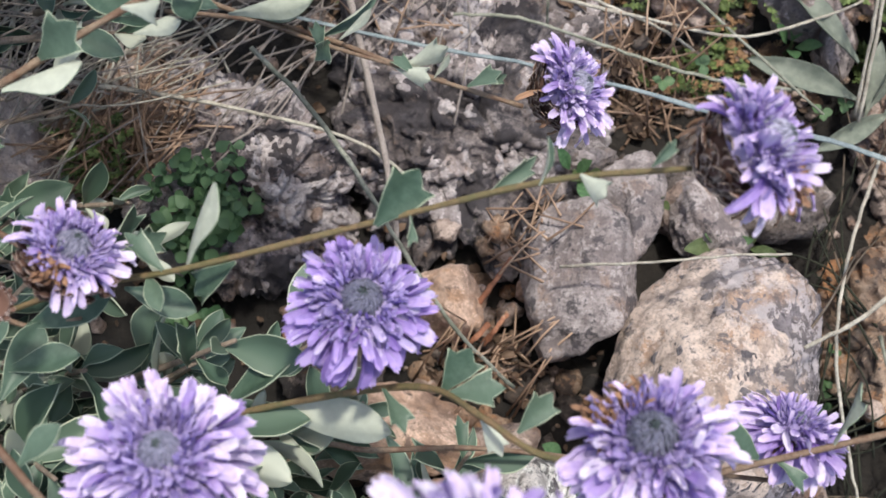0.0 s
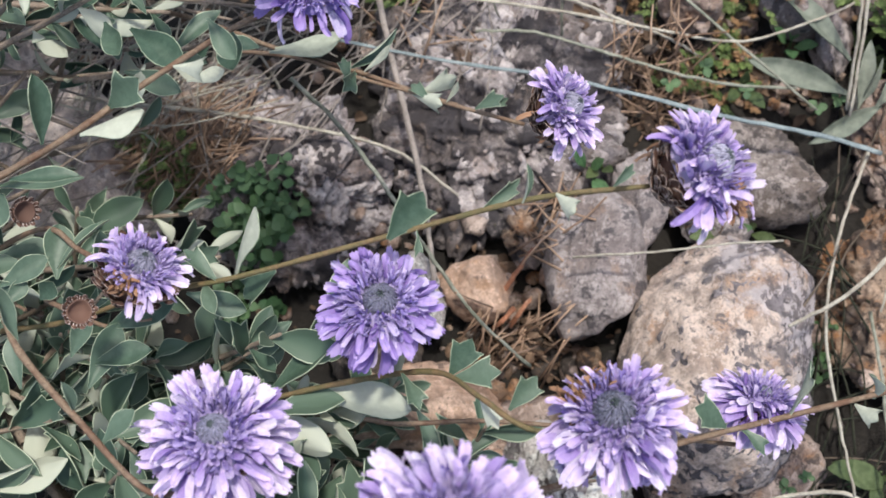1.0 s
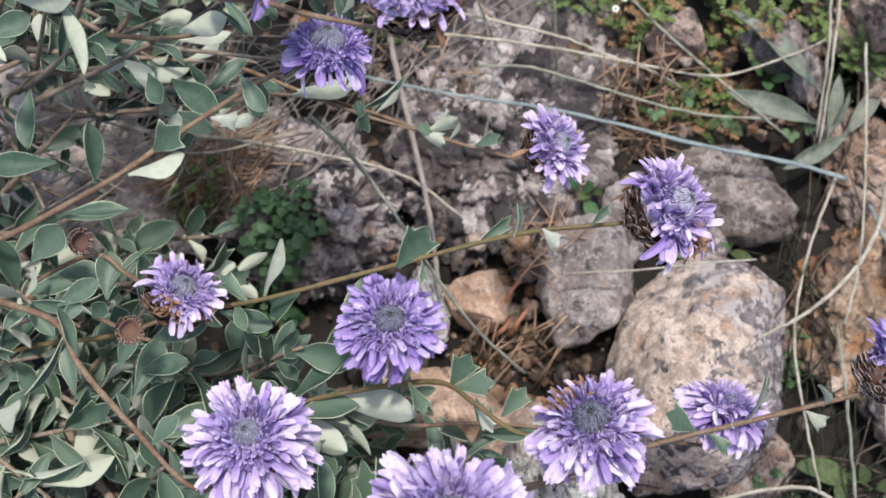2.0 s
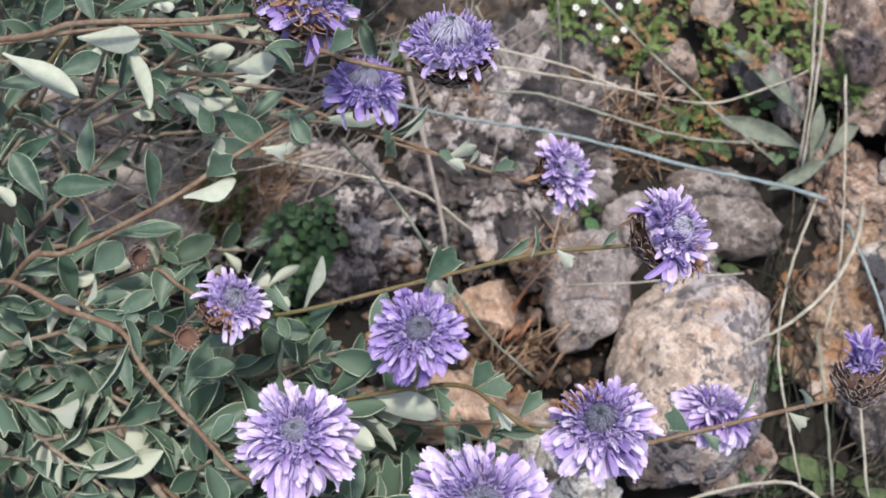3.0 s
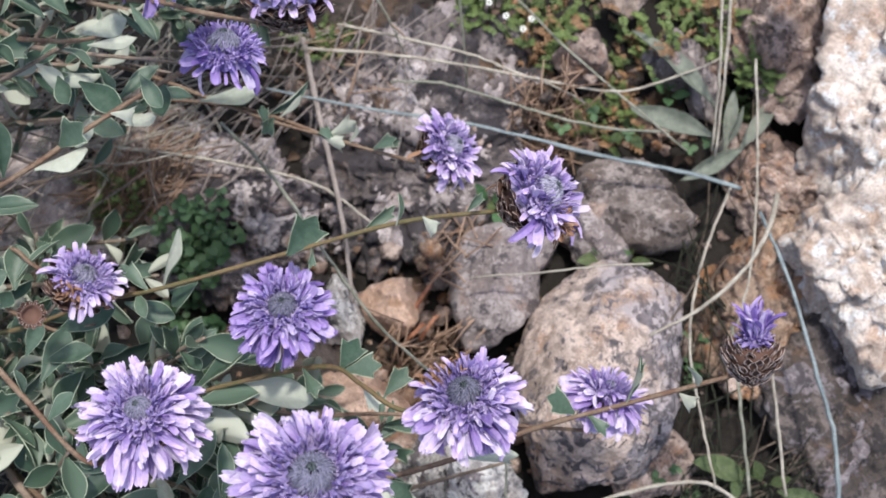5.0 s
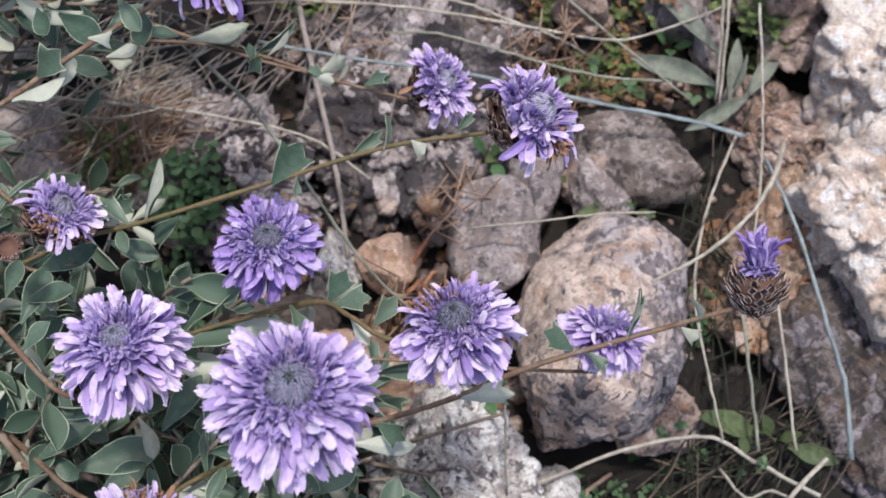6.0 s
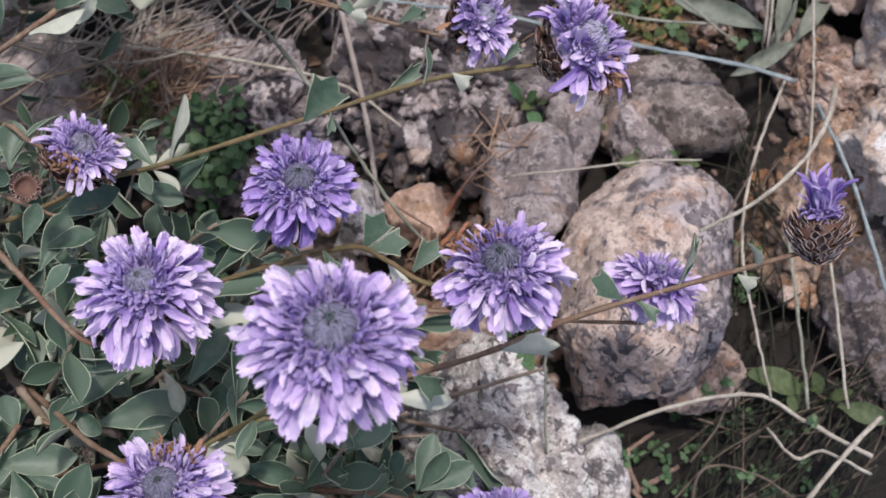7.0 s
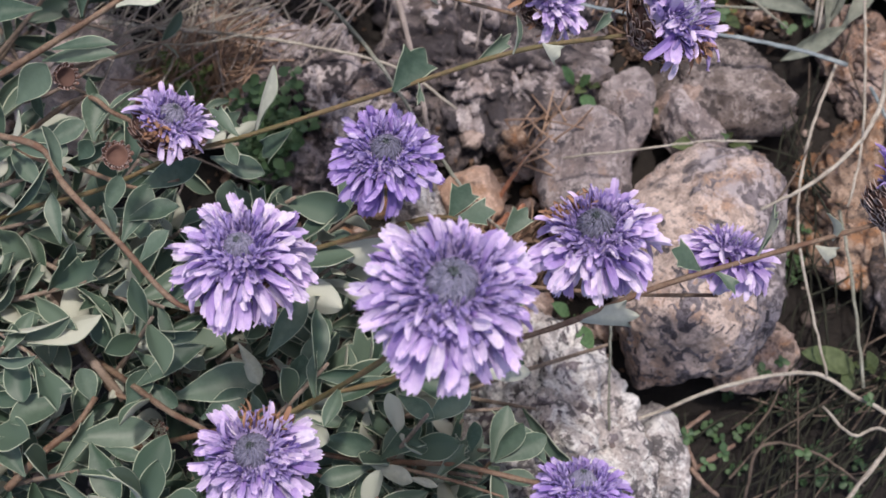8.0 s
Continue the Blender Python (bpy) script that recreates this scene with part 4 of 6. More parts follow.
def needles():
    rng = random.Random(5)
    heap = Heap()
    for k in range(520):
        x, y = scatter(rng, NEEDLE_SPOTS)
        a = rng.uniform(0, 3.14) if rng.random() < 0.5 else rng.gauss(0.9, 0.5)
        d = Vector((math.cos(a), math.sin(a), 0)) * rng.uniform(0.003, 0.008)
        p, q = Vector((x, y, 0)) - d, Vector((x, y, 0)) + d
        z = height(x, y) + rng.uniform(0.0004, 0.003)
        if z > (0.007 if x < -0.055 else 0.0) and rng.random() < 0.9:
            continue
        p.z, q.z = max(z, height(p.x, p.y) + 0.0004), max(z - 0.001, height(q.x, q.y) + 0.0004)
        heap.tube([p, (p + q) / 2 + Vector((rng.uniform(-1, 1), rng.uniform(-1, 1), 0.6)) * 0.0006, q], 0.00030, 0.00022, 4)
    tagged(new("needle_litter", heap.mesh("needle_litter", [NEEDLE])), "scattered dry brown pine needles on soil", "needle litter", "", "stuff")


def flakes():
    rng = random.Random(6)
    heap = Heap()
    shapes = [blade_parts(0.30, 0.0, 1.6, 0.9, 0.6, peak=0.5, rows=6, thick=0.03), blade_parts(0.22, 0.0, -1.4, 0.7, -0.8, peak=0.5, rows=6, thick=0.03)]
    spots = NEEDLE_SPOTS + [(0.040, 0.036, 0.010, 0.010), (0.040, 0.036, 0.010, 0.010), (-0.035, -0.05, 0.05, 0.05), (-0.08, 0.05, 0.07, 0.04), (-0.12, 0.0, 0.05, 0.06), (-0.10, -0.10, 0.08, 0.05), (0.02, 0.05, 0.06, 0.04)]
    for k in range(3000):
        x, y = scatter(rng, spots)
        if height(x, y) > -0.006:
            continue
        a = rng.uniform(0, 6.28)
        heap.put(shapes[k % 2], aim(Vector((x, y, height(x, y) + 0.0008)), (math.cos(a), math.sin(a), rng.uniform(0, 0.5)), (rng.uniform(-0.5, 0.5), rng.uniform(-0.5, 0.5), 1), rng.choice((0.0015, 0.002, 0.0025, 0.003, 0.004, 0.006))))
    tagged(new("leaf_litter", heap.mesh("leaf_litter", [LITTER, LITTER, LITTER])), "curled dry brown leaf scraps on soil", "leaf litter", "", "stuff")


def gravel():
    rng = random.Random(8)
    bm = bmesh.new()
    bmesh.ops.create_icosphere(bm, subdivisions=2, radius=1.0)
    d = np.array([v.co[:] for v in bm.verts])
    faces = [tuple(v.index for v in f.verts) for f in bm.faces]
    bm.free()
    heap = Heap()
    for k in range(1260):
        x, y = (rng.uniform(-0.20, 0.12), rng.uniform(-0.17, 0.12)) if k < 900 else (rng.uniform(-0.075, -0.005), rng.uniform(-0.075, -0.010)) if k < 1150 else (rng.gauss(0.040, 0.006), rng.gauss(0.036, 0.006))
        z = height(x, y)
        if z > -0.004 or (x > 0.0 and y < -0.06):
            continue
        size = rng.choice((0.0006, 0.0008, 0.0010, 0.0014, 0.0020, 0.0028, 0.0036))
        v = d * (1 + 0.5 * np.array([noise.noise(Vector(p) * 1.7 + Vector((k, 0, 0))) for p in d]))[:, None]
        heap.put((v * np.array((1, rng.uniform(0.6, 1), rng.uniform(0.5, 0.8))), faces, [rng.choice((0, 0, 1, 2))] * len(faces)), Matrix.Translation((x, y, z + size * 0.2)) @ pose(0, 0, 0, rng.uniform(-30, 30), rng.uniform(-30, 30), rng.uniform(0, 360)) @ Matrix.Scale(size, 4))
    tagged(new("gravel", heap.mesh("gravel", [STONE_RUST, STONE_BROWN, STONE_OCHRE])), "small loose brown and grey pebbles on dark soil", "gravel", "", "stuff")


def herb_mat(name, spots, count, mat, size, label, seed, lift=0.006, shape=(0.30, 0.0, 0.3, 0.3), count_each=5, lean=0.002):
    rng = random.Random(seed)
    heap = Heap()
    blade = blade_parts(*shape, peak=0.6, rows=6, thick=0.03)
    for k in range(count):
        x, y = scatter(rng, spots)
        z = height(x, y)
        if z > 0.012:
            continue
        top = Vector((x + rng.uniform(-1, 1) * lean, y + rng.uniform(-1, 1) * lean, z + rng.uniform(0.2, 1.0) * lift))
        heap.tube([Vector((x, y, z - 0.001)), top], 0.0003, 0.0002, 3)
        a = rng.uniform(0, 6.28)
        foot = Vector((x, y, z))
        for i in range(count_each):
            a += 2.4 + rng.uniform(-0.4, 0.4)
            heap.put(blade, aim(top.lerp(foot, 0.8 * i / count_each), (math.cos(a), math.sin(a), rng.uniform(-0.1, 0.9)), (0, 0, 1), size * rng.uniform(0.5, 1.2)))
    return tagged(new(name, heap.mesh(name, [mat, mat, mat])), label, "herb", "", "stuff")


def sprig_mat(name, spots, count, mat, label, seed):
    """Mossy sprigs: leaning shoots with two rows of tiny leaflets."""
    rng = random.Random(seed)
    heap = Heap()
    blade = blade_parts(0.24, 0.0, 0.5, 0.4, 0.0, peak=0.55, rows=4, thick=0.06)
    for k in range(count):
        x, y = scatter(rng, spots)
        z = height(x, y)
        if z > 0.008:
            continue
        a, e = rng.uniform(0, 6.28), rng.uniform(0.25, 1.1)
        d = Vector((math.cos(a) * math.cos(e), math.sin(a) * math.cos(e), math.sin(e)))
        long_ = rng.uniform(0.004, 0.0095)
        foot = Vector((x, y, z - 0.0008))
        path = [foot, foot + d * long_ * 0.5 + Vector((0, 0, 0.0008)), foot + d * long_]
        heap.tube(path, 0.00026, 0.00016, 3)
        side = d.cross(Vector((0, 0, 1))).normalized()
        rows = rng.randint(6, 10)
        for i in range(rows):
            p = path[0].lerp(path[2], (i + 1) / rows) + Vector((0, 0, 0.0007 * math.sin(3.14 * i / rows)))
            for sgn in (-1, 1):
                heap.put(blade, aim(p, d * rng.uniform(0.6, 1.0) + side * sgn * rng.uniform(0.6, 1.1) + Vector((0, 0, rng.uniform(-0.1, 0.4))), (rng.uniform(-0.3, 0.3), rng.uniform(-0.3, 0.3), 1), rng.uniform(0.0011, 0.0021) * (1 - 0.35 * i / rows)))
    return tagged(new(name, heap.mesh(name, [mat, mat, mat])), label, "moss", "", "stuff")


MOSS_SPOTS = [(0.0199, 0.0797, 0.018, 0.008), (0.0473, 0.0779, 0.014, 0.008), (-0.0147, 0.0816, 0.016, 0.008), (0.0026, 0.0593, 0.012, 0.012), (0.0296, 0.0503, 0.012, 0.014), (0.0193, 0.0341, 0.014, 0.010), (0.0518, 0.0594, 0.006, 0.012), 
              (0.0611, 0.0397, 0.004, 0.004), (-0.0180, 0.0685, 0.010, 0.008), (-0.1229, 0.0014, 0.008, 0.008), (-0.0660, 0.0535, 0.008, 0.005)]
needles()
flakes()
gravel()
sprig_mat("moss_cushion", MOSS_SPOTS, 640, MOSS, "green feathery moss growing between stones", 21)
sprig_mat("dry_moss", MOSS_SPOTS[:7], 210, RUSTY_MOSS, "withered brown moss among the green", 24)
herb_mat("creeping_herb", [(-0.1014, -0.0155, 0.010, 0.010), (-0.0936, -0.0069, 0.007, 0.006), (-0.1050, -0.0356, 0.012, 0.008), (-0.0993, -0.0112, 0.010, 0.008), (-0.0956, -0.0184, 0.010, 0.010)], 95, CLOVER_BRIGHT, 0.0034, "low blue-green herb with small round leaves", 22, 0.015, (0.42, 0.0, 0.2, 0.2), 4)
herb_mat("shade_herb", [(0.0432, -0.0335, 0.004, 0.014), (0.0428, -0.0817, 0.018, 0.010), (0.0165, -0.0948, 0.018, 0.010), (0.0516, -0.1001, 0.015, 0.010)], 60, CLOVER, 0.0026, "dark green herb in the shade below the stones", 23, 0.005, (0.34, 0.0, 0.4, 0.3))
WHITE_BLADE = blade_parts(0.42, 0.0, 0.2, 0.3, peak=0.6, rows=6, thick=0.03)
WHITE_MESH = mesh_of("petal", WHITE_BLADE[0].tolist(), WHITE_BLADE[1], [HERB_WHITE] * 3, WHITE_BLADE[2])


def tiny_flower(place, seed):
    rng = random.Random(seed)
    v, f = tube_data([Vector((0, 0, -0.02)), Vector((0.0004, 0, -0.01)), Vector((0, 0, 0))], 0.0003, 0.0002, 5)
    ob = new("tiny_white_flower")
    ob.location = place
    part("stalk", mesh_of("stalk", v, f, [MOSS]), ob)
    v, f = tube_data([Vector((0, 0, -0.0002)), Vector((0, 0, 0.0003)), Vector((0, 0, 0.0006))], 0.0004, 0.0002, 7)
    part("flower_centre", mesh_of("flower_centre", v, f, [MOSS]), ob, "yellow-green centre")
    tagged(ob, "tiny white wild flower above green herbs", "wild flower", "white flowers among herbs")
    for i in range(5):
        a = i * 1.257 + rng.uniform(-0.2, 0.2)
        part("petal", WHITE_MESH, ob, "", aim((0, 0, 0), (math.cos(a), math.sin(a), 0.3), (0, 0, 1), 0.0012))


for i, p in enumerate([(-0.0180, 0.0642, 0.0060), (-0.0160, 0.0624, 0.0060), (-0.0124, 0.0660, 0.0070), (-0.0048, 0.0648, 0.0060), (-0.0033, 0.0572, 0.0060), (-0.0058, 0.0544, 0.0050), (-0.0109, 0.0581, 0.0060), (0.0006, 0.0668, 0.0060), (-0.0143, 0.0690, 0.0060)]):
    tiny_flower(p, 40 + i)


def straw_tangle(spots, count, seed, mat, label, lean, lift=0.006, most=1.0, long_=1.0):
    rng = random.Random(seed)
    heap = Heap()
    for k in range(count):
        x, y = scatter(rng, spots)
        a = lean + rng.gauss(0, 0.5)
        d = Vector((math.cos(a), math.sin(a), 0)) * rng.uniform(0.010, 0.030) * long_
        if max(height(x, y), height(x + d.x, y + d.y), height(x - d.x, y - d.y)) > most:
            continue
        mid = Vector((x, y, max(-0.008, height(x, y)) + rng.uniform(0.001, lift)))
        p, q = mid - d, mid + d
        p.z, q.z = mid.z - rng.uniform(0, 0.004), mid.z + rng.uniform(-0.003, 0.003)
        side = Vector((-d.y, d.x, 0)) * rng.uniform(-0.25, 0.25)
        heap.tube(spline([p, mid + side, q], 5), rng.uniform(0.00020, 0.00042), 0.00018, 4)
    tagged(new("dry_grass_tangle", heap.mesh("dry_grass_tangle", [mat])), label, "dry grass", "", "stuff")


# near-black grass added here and by the lower stones to darken shaded gaps
straw_tangle([(0.0434, -0.0269, 0.005, 0.030)], 40, 66, SHADE_GRASS, "grass coloured near black for the shade between stones", 1.5, 0.008, 0.002, 0.6)
straw_tangle([(0.0460, -0.0203, 0.012, 0.040), (0.0531, -0.0002, 0.010, 0.025), (0.0494, -0.0619, 0.018, 0.02)], 7, 61, BROWN_STALK, "thin dry grass hanging between the stones", 1.5)
straw_tangle([(0.0279, -0.0961, 0.040, 0.020), (0.0527, -0.0816, 0.025, 0.03)], 40, 62, BROWN_STALK, "tangle of brown dry stalks on the soil", 0.5, 0.006, 0.004, 0.8)
straw_tangle([(0.0280, -0.0933, 0.045, 0.025), (0.0504, -0.0729, 0.025, 0.03)], 280, 65, SHADE_GRASS, "olive grass coloured near black for the shade of the stones", 1.0, 0.008, -0.003, 0.5)
straw_tangle([(-0.1150, 0.0102, 0.030, 0.018), (-0.0656, 0.0444, 0.035, 0.018)], 64, 63, TWIG, "tangle of grey dry stalks below the shrub", 0.9)
straw_tangle([(-0.1350, 0.0300, 0.030, 0.022)], 70, 67, STRAW, "pale dry stalks lying below the shrub", 0.9)
straw_tangle([(-0.12, -0.10, 0.06, 0.04), (-0.14, -0.03, 0.04, 0.06), (-0.12, 0.05, 0.05, 0.03)], 110, 64, TWIG, "pale dead twigs and stalks under the shrub", 0.3, 0.04)
# a rosette of downy lance leaves
LANCE = [blade_parts(0.085, 0.0, 0.9, 0.5, 0.5, peak=0.5, wave=0.15), blade_parts(0.115, 0.0, 0.6, 0.5, -0.5, peak=0.5, wave=0.2)]
LANCE_MESHES = [mesh_of("lance_leaf", v.tolist(), f, [GREY_LEAF] * 3, q) for v, f, q in LANCE]
rosette = tagged(new("rosette_plant"), "low rosette of downy grey-green lance-shaped leaves", "plant")
rosette.location = (0.0533, 0.0213, -0.0060)
v, f = tube_data([Vector((0, 0, -0.006)), Vector((0.0004, 0, 0.0)), Vector((0, 0.0004, 0.007))], 0.0022, 0.0012, 9, 1.0, 0.12, random.Random(3))
part("crown", mesh_of("crown", v, f, [STRAW]), rosette, "fibrous pale crown")
for base, tip, kind in (((0.0504, 0.0302, 0.0040), (0.0271, 0.0560, 0.0140), 0), ((0.0505, 0.0217, 0.0020), (0.0252, 0.0320, 0.0060), 1), ((0.0529, 0.0186, 0.0000), (0.0558, 0.0333, 0.0100), 1),
                        ((0.0570, 0.0186, 0.0000), (0.0697, 0.0340, 0.0060), 1), ((0.0587, 0.0195, 0.0000), (0.0406, 0.0085, 0.0060), 1), ((0.0538, 0.0203, 0.0000), (0.0572, 0.0258, 0.0120), 0)):
    b, t = Vector(base) - rosette.location, Vector(tip) - rosette.location
    part("lance_leaf", LANCE_MESHES[kind], rosette, "", aim(b, t - b, (0.2, -0.1, 1), (t - b).length))


def green_sprout(place, tips, mesh=None):
    ob = tagged(new("sprout"), "small green sprout with oval leaves in the shade", "sprout")
    ob.location = place
    v, f = tube_data([Vector((0, 0, -0.003)), Vector((0.0003, 0, 0.001)), Vector((0, 0.0003, 0.004))], 0.0005, 0.0003, 6)
    part("stem", mesh_of("stem", v, f, [OLIVE_LEAF]), ob)
    for tip in tips:
        t = Vector(tip) - Vector(place)
        part("leaf", mesh or SPROUT_MESH, ob, "", aim(t * 0.25, t, (0, 0, 1), t.length * 0.8))


SPROUT = blade_parts(0.20, 0.0, 0.4, 0.25, 0.1, peak=0.5)
SPROUT_MESH = mesh_of("leaf", SPROUT[0].tolist(), SPROUT[1], [OLIVE_LEAF] * 3, SPROUT[2])
green_sprout((0.0608, -0.0773, -0.0040), [(0.0438, -0.0706, 0.0040), (0.0575, -0.0721, 0.0060), (0.0752, -0.0825, 0.0040), (0.0660, -0.0756, 0.0040)])
green_sprout((0.0246, 0.0259, -0.0040), [(0.0246, 0.0264, 0.0040), (0.0286, 0.0190, 0.0030), (0.0206, 0.0207, 0.0030)])
green_sprout((0.0241, -0.0130, -0.0040), [(0.0185, -0.0144, 0.0030), (0.0253, -0.0124, 0.0030), (0.0305, -0.0157, 0.0020), (0.0108, -0.0154, 0.0040)])
green_sprout((0.0044, -0.0023, -0.0040), [(0.0022, -0.0042, 0.0030), (0.0059, -0.0058, 0.0030), (0.0044, -0.0034, 0.0040)])
green_sprout((-0.0119, 0.0036, -0.0040), [(-0.0153, -0.0001, 0.0040), (-0.0100, 0.0015, 0.0040), (-0.0130, 0.0040, 0.0040)])
FRESH_MESH = mesh_of("leaf", SPROUT[0].tolist(), SPROUT[1], [CLOVER_BRIGHT] * 3, SPROUT[2])
green_sprout((-0.0171, -0.0632, 0.0060), [(-0.0135, -0.0713, 0.0160), (-0.0106, -0.0628, 0.0160), (-0.0218, -0.0614, 0.0160)], FRESH_MESH)
green_sprout((-0.0152, 0.0021, -0.0020), [(-0.0112, -0.0057, 0.0060), (-0.0187, 0.0056, 0.0060), (-0.0126, 0.0032, 0.0060)], FRESH_MESH)
green_sprout((0.0378, 0.0380, -0.0080), [(0.0335, 0.0395, 0.0020), (0.0390, 0.0425, 0.0020), (0.0425, 0.0360, 0.0010), (0.0372, 0.0330, 0.0010)], FRESH_MESH)
green_sprout((0.0200, -0.0129, -0.0040), [(0.0151, -0.0123, 0.0040), (0.0240, -0.0131, 0.0040), (0.0208, -0.0186, 0.0040), (0.0164, -0.0175, 0.0040)], FRESH_MESH)
ROUND = blade_parts(0.40, 0.0, 0.3, 0.2, 0.1, peak=0.5)
ROUND_MESH = mesh_of("leaf", ROUND[0].tolist(), ROUND[1], [CLOVER] * 3, ROUND[2])
for i, p in enumerate(((0.0251, 0.0235, -0.0010), (0.0056, 0.0255, -0.0010), (0.0147, 0.0298, -0.0010), (0.0429, 0.0191, -0.0010), (0.0482, 0.0210, 0.0000), (0.0772, 0.0635, 0.0000), (0.0884, 0.0599, 0.0000))):
    rng = random.Random(i)
    ob = tagged(new("seedling"), "tiny seedling with round green leaves on soil", "seedling")
    ob.location = p
    v, f = tube_data([Vector((0, 0, -0.006)), Vector((0.0002, 0, -0.002)), Vector((0, 0, 0.001))], 0.0003, 0.0002, 5)
    part("stem", mesh_of("stem", v, f, [CLOVER]), ob)
    for k in range(3):
        a = 2.1 * k + rng.uniform(0, 1.0)
        part("leaf", ROUND_MESH, ob, "", aim((0, 0, 0.0005 * k), (math.cos(a), math.sin(a), 0.25), (0, 0, 1), rng.uniform(0.0022, 0.0034)))
green_sprout((0.0544, -0.0723, -0.0040), [(0.0419, -0.0716, 0.0060), (0.0577, -0.0748, 0.0040), (0.0520, -0.0805, 0.0030)])

# ---- the shrub ----
shrub = tagged(new("flowering_shrub"), "grey-green shrub with violet globe flower heads on thin stems", "shrub")
shrub.location = (0, 0, 0)
HEAD = "violet flower head with a dark grey-green centre"
flower_head(shrub, (-0.0568, -0.0479, 0.0964), (0.10, 0.25, 0.95), 0.0109, 1, label=HEAD)
flower_head(shrub, (-0.0793, -0.0713, 0.1134), (0.02, 0.35, 0.93), 0.0128, 2, PALE_MESHES, "large pale violet flower head", lop=0.5, disc=0.22)
flower_head(shrub, (-0.0187, -0.0674, 0.1122), (-0.05, 0.40, 0.90), 0.0120, 3, PALE_MESHES, lop=0.3, label="violet flower head with some withered florets", dead=(125, 45))
flower_head(shrub, (-0.0060, -0.0292, 0.1161), (0.70, 0.28, 0.64), 0.0120, 4, PALE_MESHES, "violet flower head seen over its brown bracts", disc=0.30, dead=(-60, 18), gap=(195, 34), buds_of=DISC_PALE, cup=1.2, cup_long=1.0, whorls=((24, -6, 0.86), (28, 14, 0.90), (28, 32, 0.76), (24, 50, 0.58)))
flower_head(shrub, (-0.0256, -0.0054, 0.0729), (0.74, 0.16, 0.64), 0.0104, 5, PALE_MESHES, label="violet flower head on a bare stem", disc=0.29, gap=(190, 36), buds_of=DISC_PALE, cup=1.2, cup_long=1.0, whorls=((24, -6, 0.86), (28, 14, 0.90), (28, 32, 0.76), (24, 50, 0.58)))
flower_head(shrub, (-0.0970, -0.0434, 0.1027), (0.46, 0.46, 0.75), 0.0090, 6, PALE_MESHES, "small half-open flower head, pale centre", open_=0.8, disc=0.30, cup=1.5, cup_long=1.0, dead=(235, 14), gap=(215, 34), buds_of=DISC_PALE, whorls=((16, -8, 0.95), (18, 12, 0.9), (18, 30, 0.7)))
flower_head(shrub, (0.0398, -0.0532, 0.0899), (0.02, 0.84, 0.54), 0.0094, 7, label="old head of brown bracts with a violet tuft", open_=0.0, cup=1.42, cup_long=1.15, whorls=((22, 46, 0.70), (24, 60, 0.95), (18, 74, 1.15)), disc=0.08, florets=130, ring=0.6)
flower_head(shrub, (0.0108, -0.0620, 0.0741), (0.30, 0.72, 0.50), 0.0100, 8, PALE_MESHES, "pale violet flower head behind a stem", florets=150, disc=0.16)
flower_head(shrub, (-0.0692, 0.0030, 0.1092), (0.12, 0.58, 0.80), 0.0102, 9, label="violet flower head among leaves", disc=0.36, whorls=((20, -14, 0.9), (17, 8, 0.8), (14, 30, 0.6)), gap=(75, 40))
flower_head(shrub, (-0.0485, -0.0041, 0.1541), (0.02, 0.62, 0.76), 0.0100, 10, PALE_MESHES, "half-open flower head with a pale bristly centre", buds_of=DISC_PALE, open_=0.8, disc=0.42, cup=1.35, whorls=((16, -20, 0.75), (12, 5, 0.6)), florets=200)
flower_head(shrub, (-0.0776, 0.0119, 0.1400), (0.85, 0.15, 0.45), 0.0120, 11, label="faded flower head, mostly brown", dead=(180, 130), cup=1.4, cup_long=1.3)
flower_head(shrub, (-0.0417, -0.0841, 0.1466), (0.12, 0.30, 0.94), 0.0136, 12, PALE_MESHES, "large lilac flower head held high", lop=0.4)
flower_head(shrub, (-0.0797, -0.1040, 0.0931), (0.02, 0.30, 0.95), 0.0122, 13, PALE_MESHES, label="violet flower head with orange withered florets", dead=(80, 40))
flower_head(shrub, (0.0687, 0.0523, 0.0500), (0.1, 0.5, 0.85), 0.0085, 15, label="small violet flower head beside a boulder")
flower_head(shrub, (-0.0193, -0.1093, 0.0715), (0.05, 0.78, 0.60), 0.0105, 14, gap=(-90, 55), label="violet flower head low in the shrub")


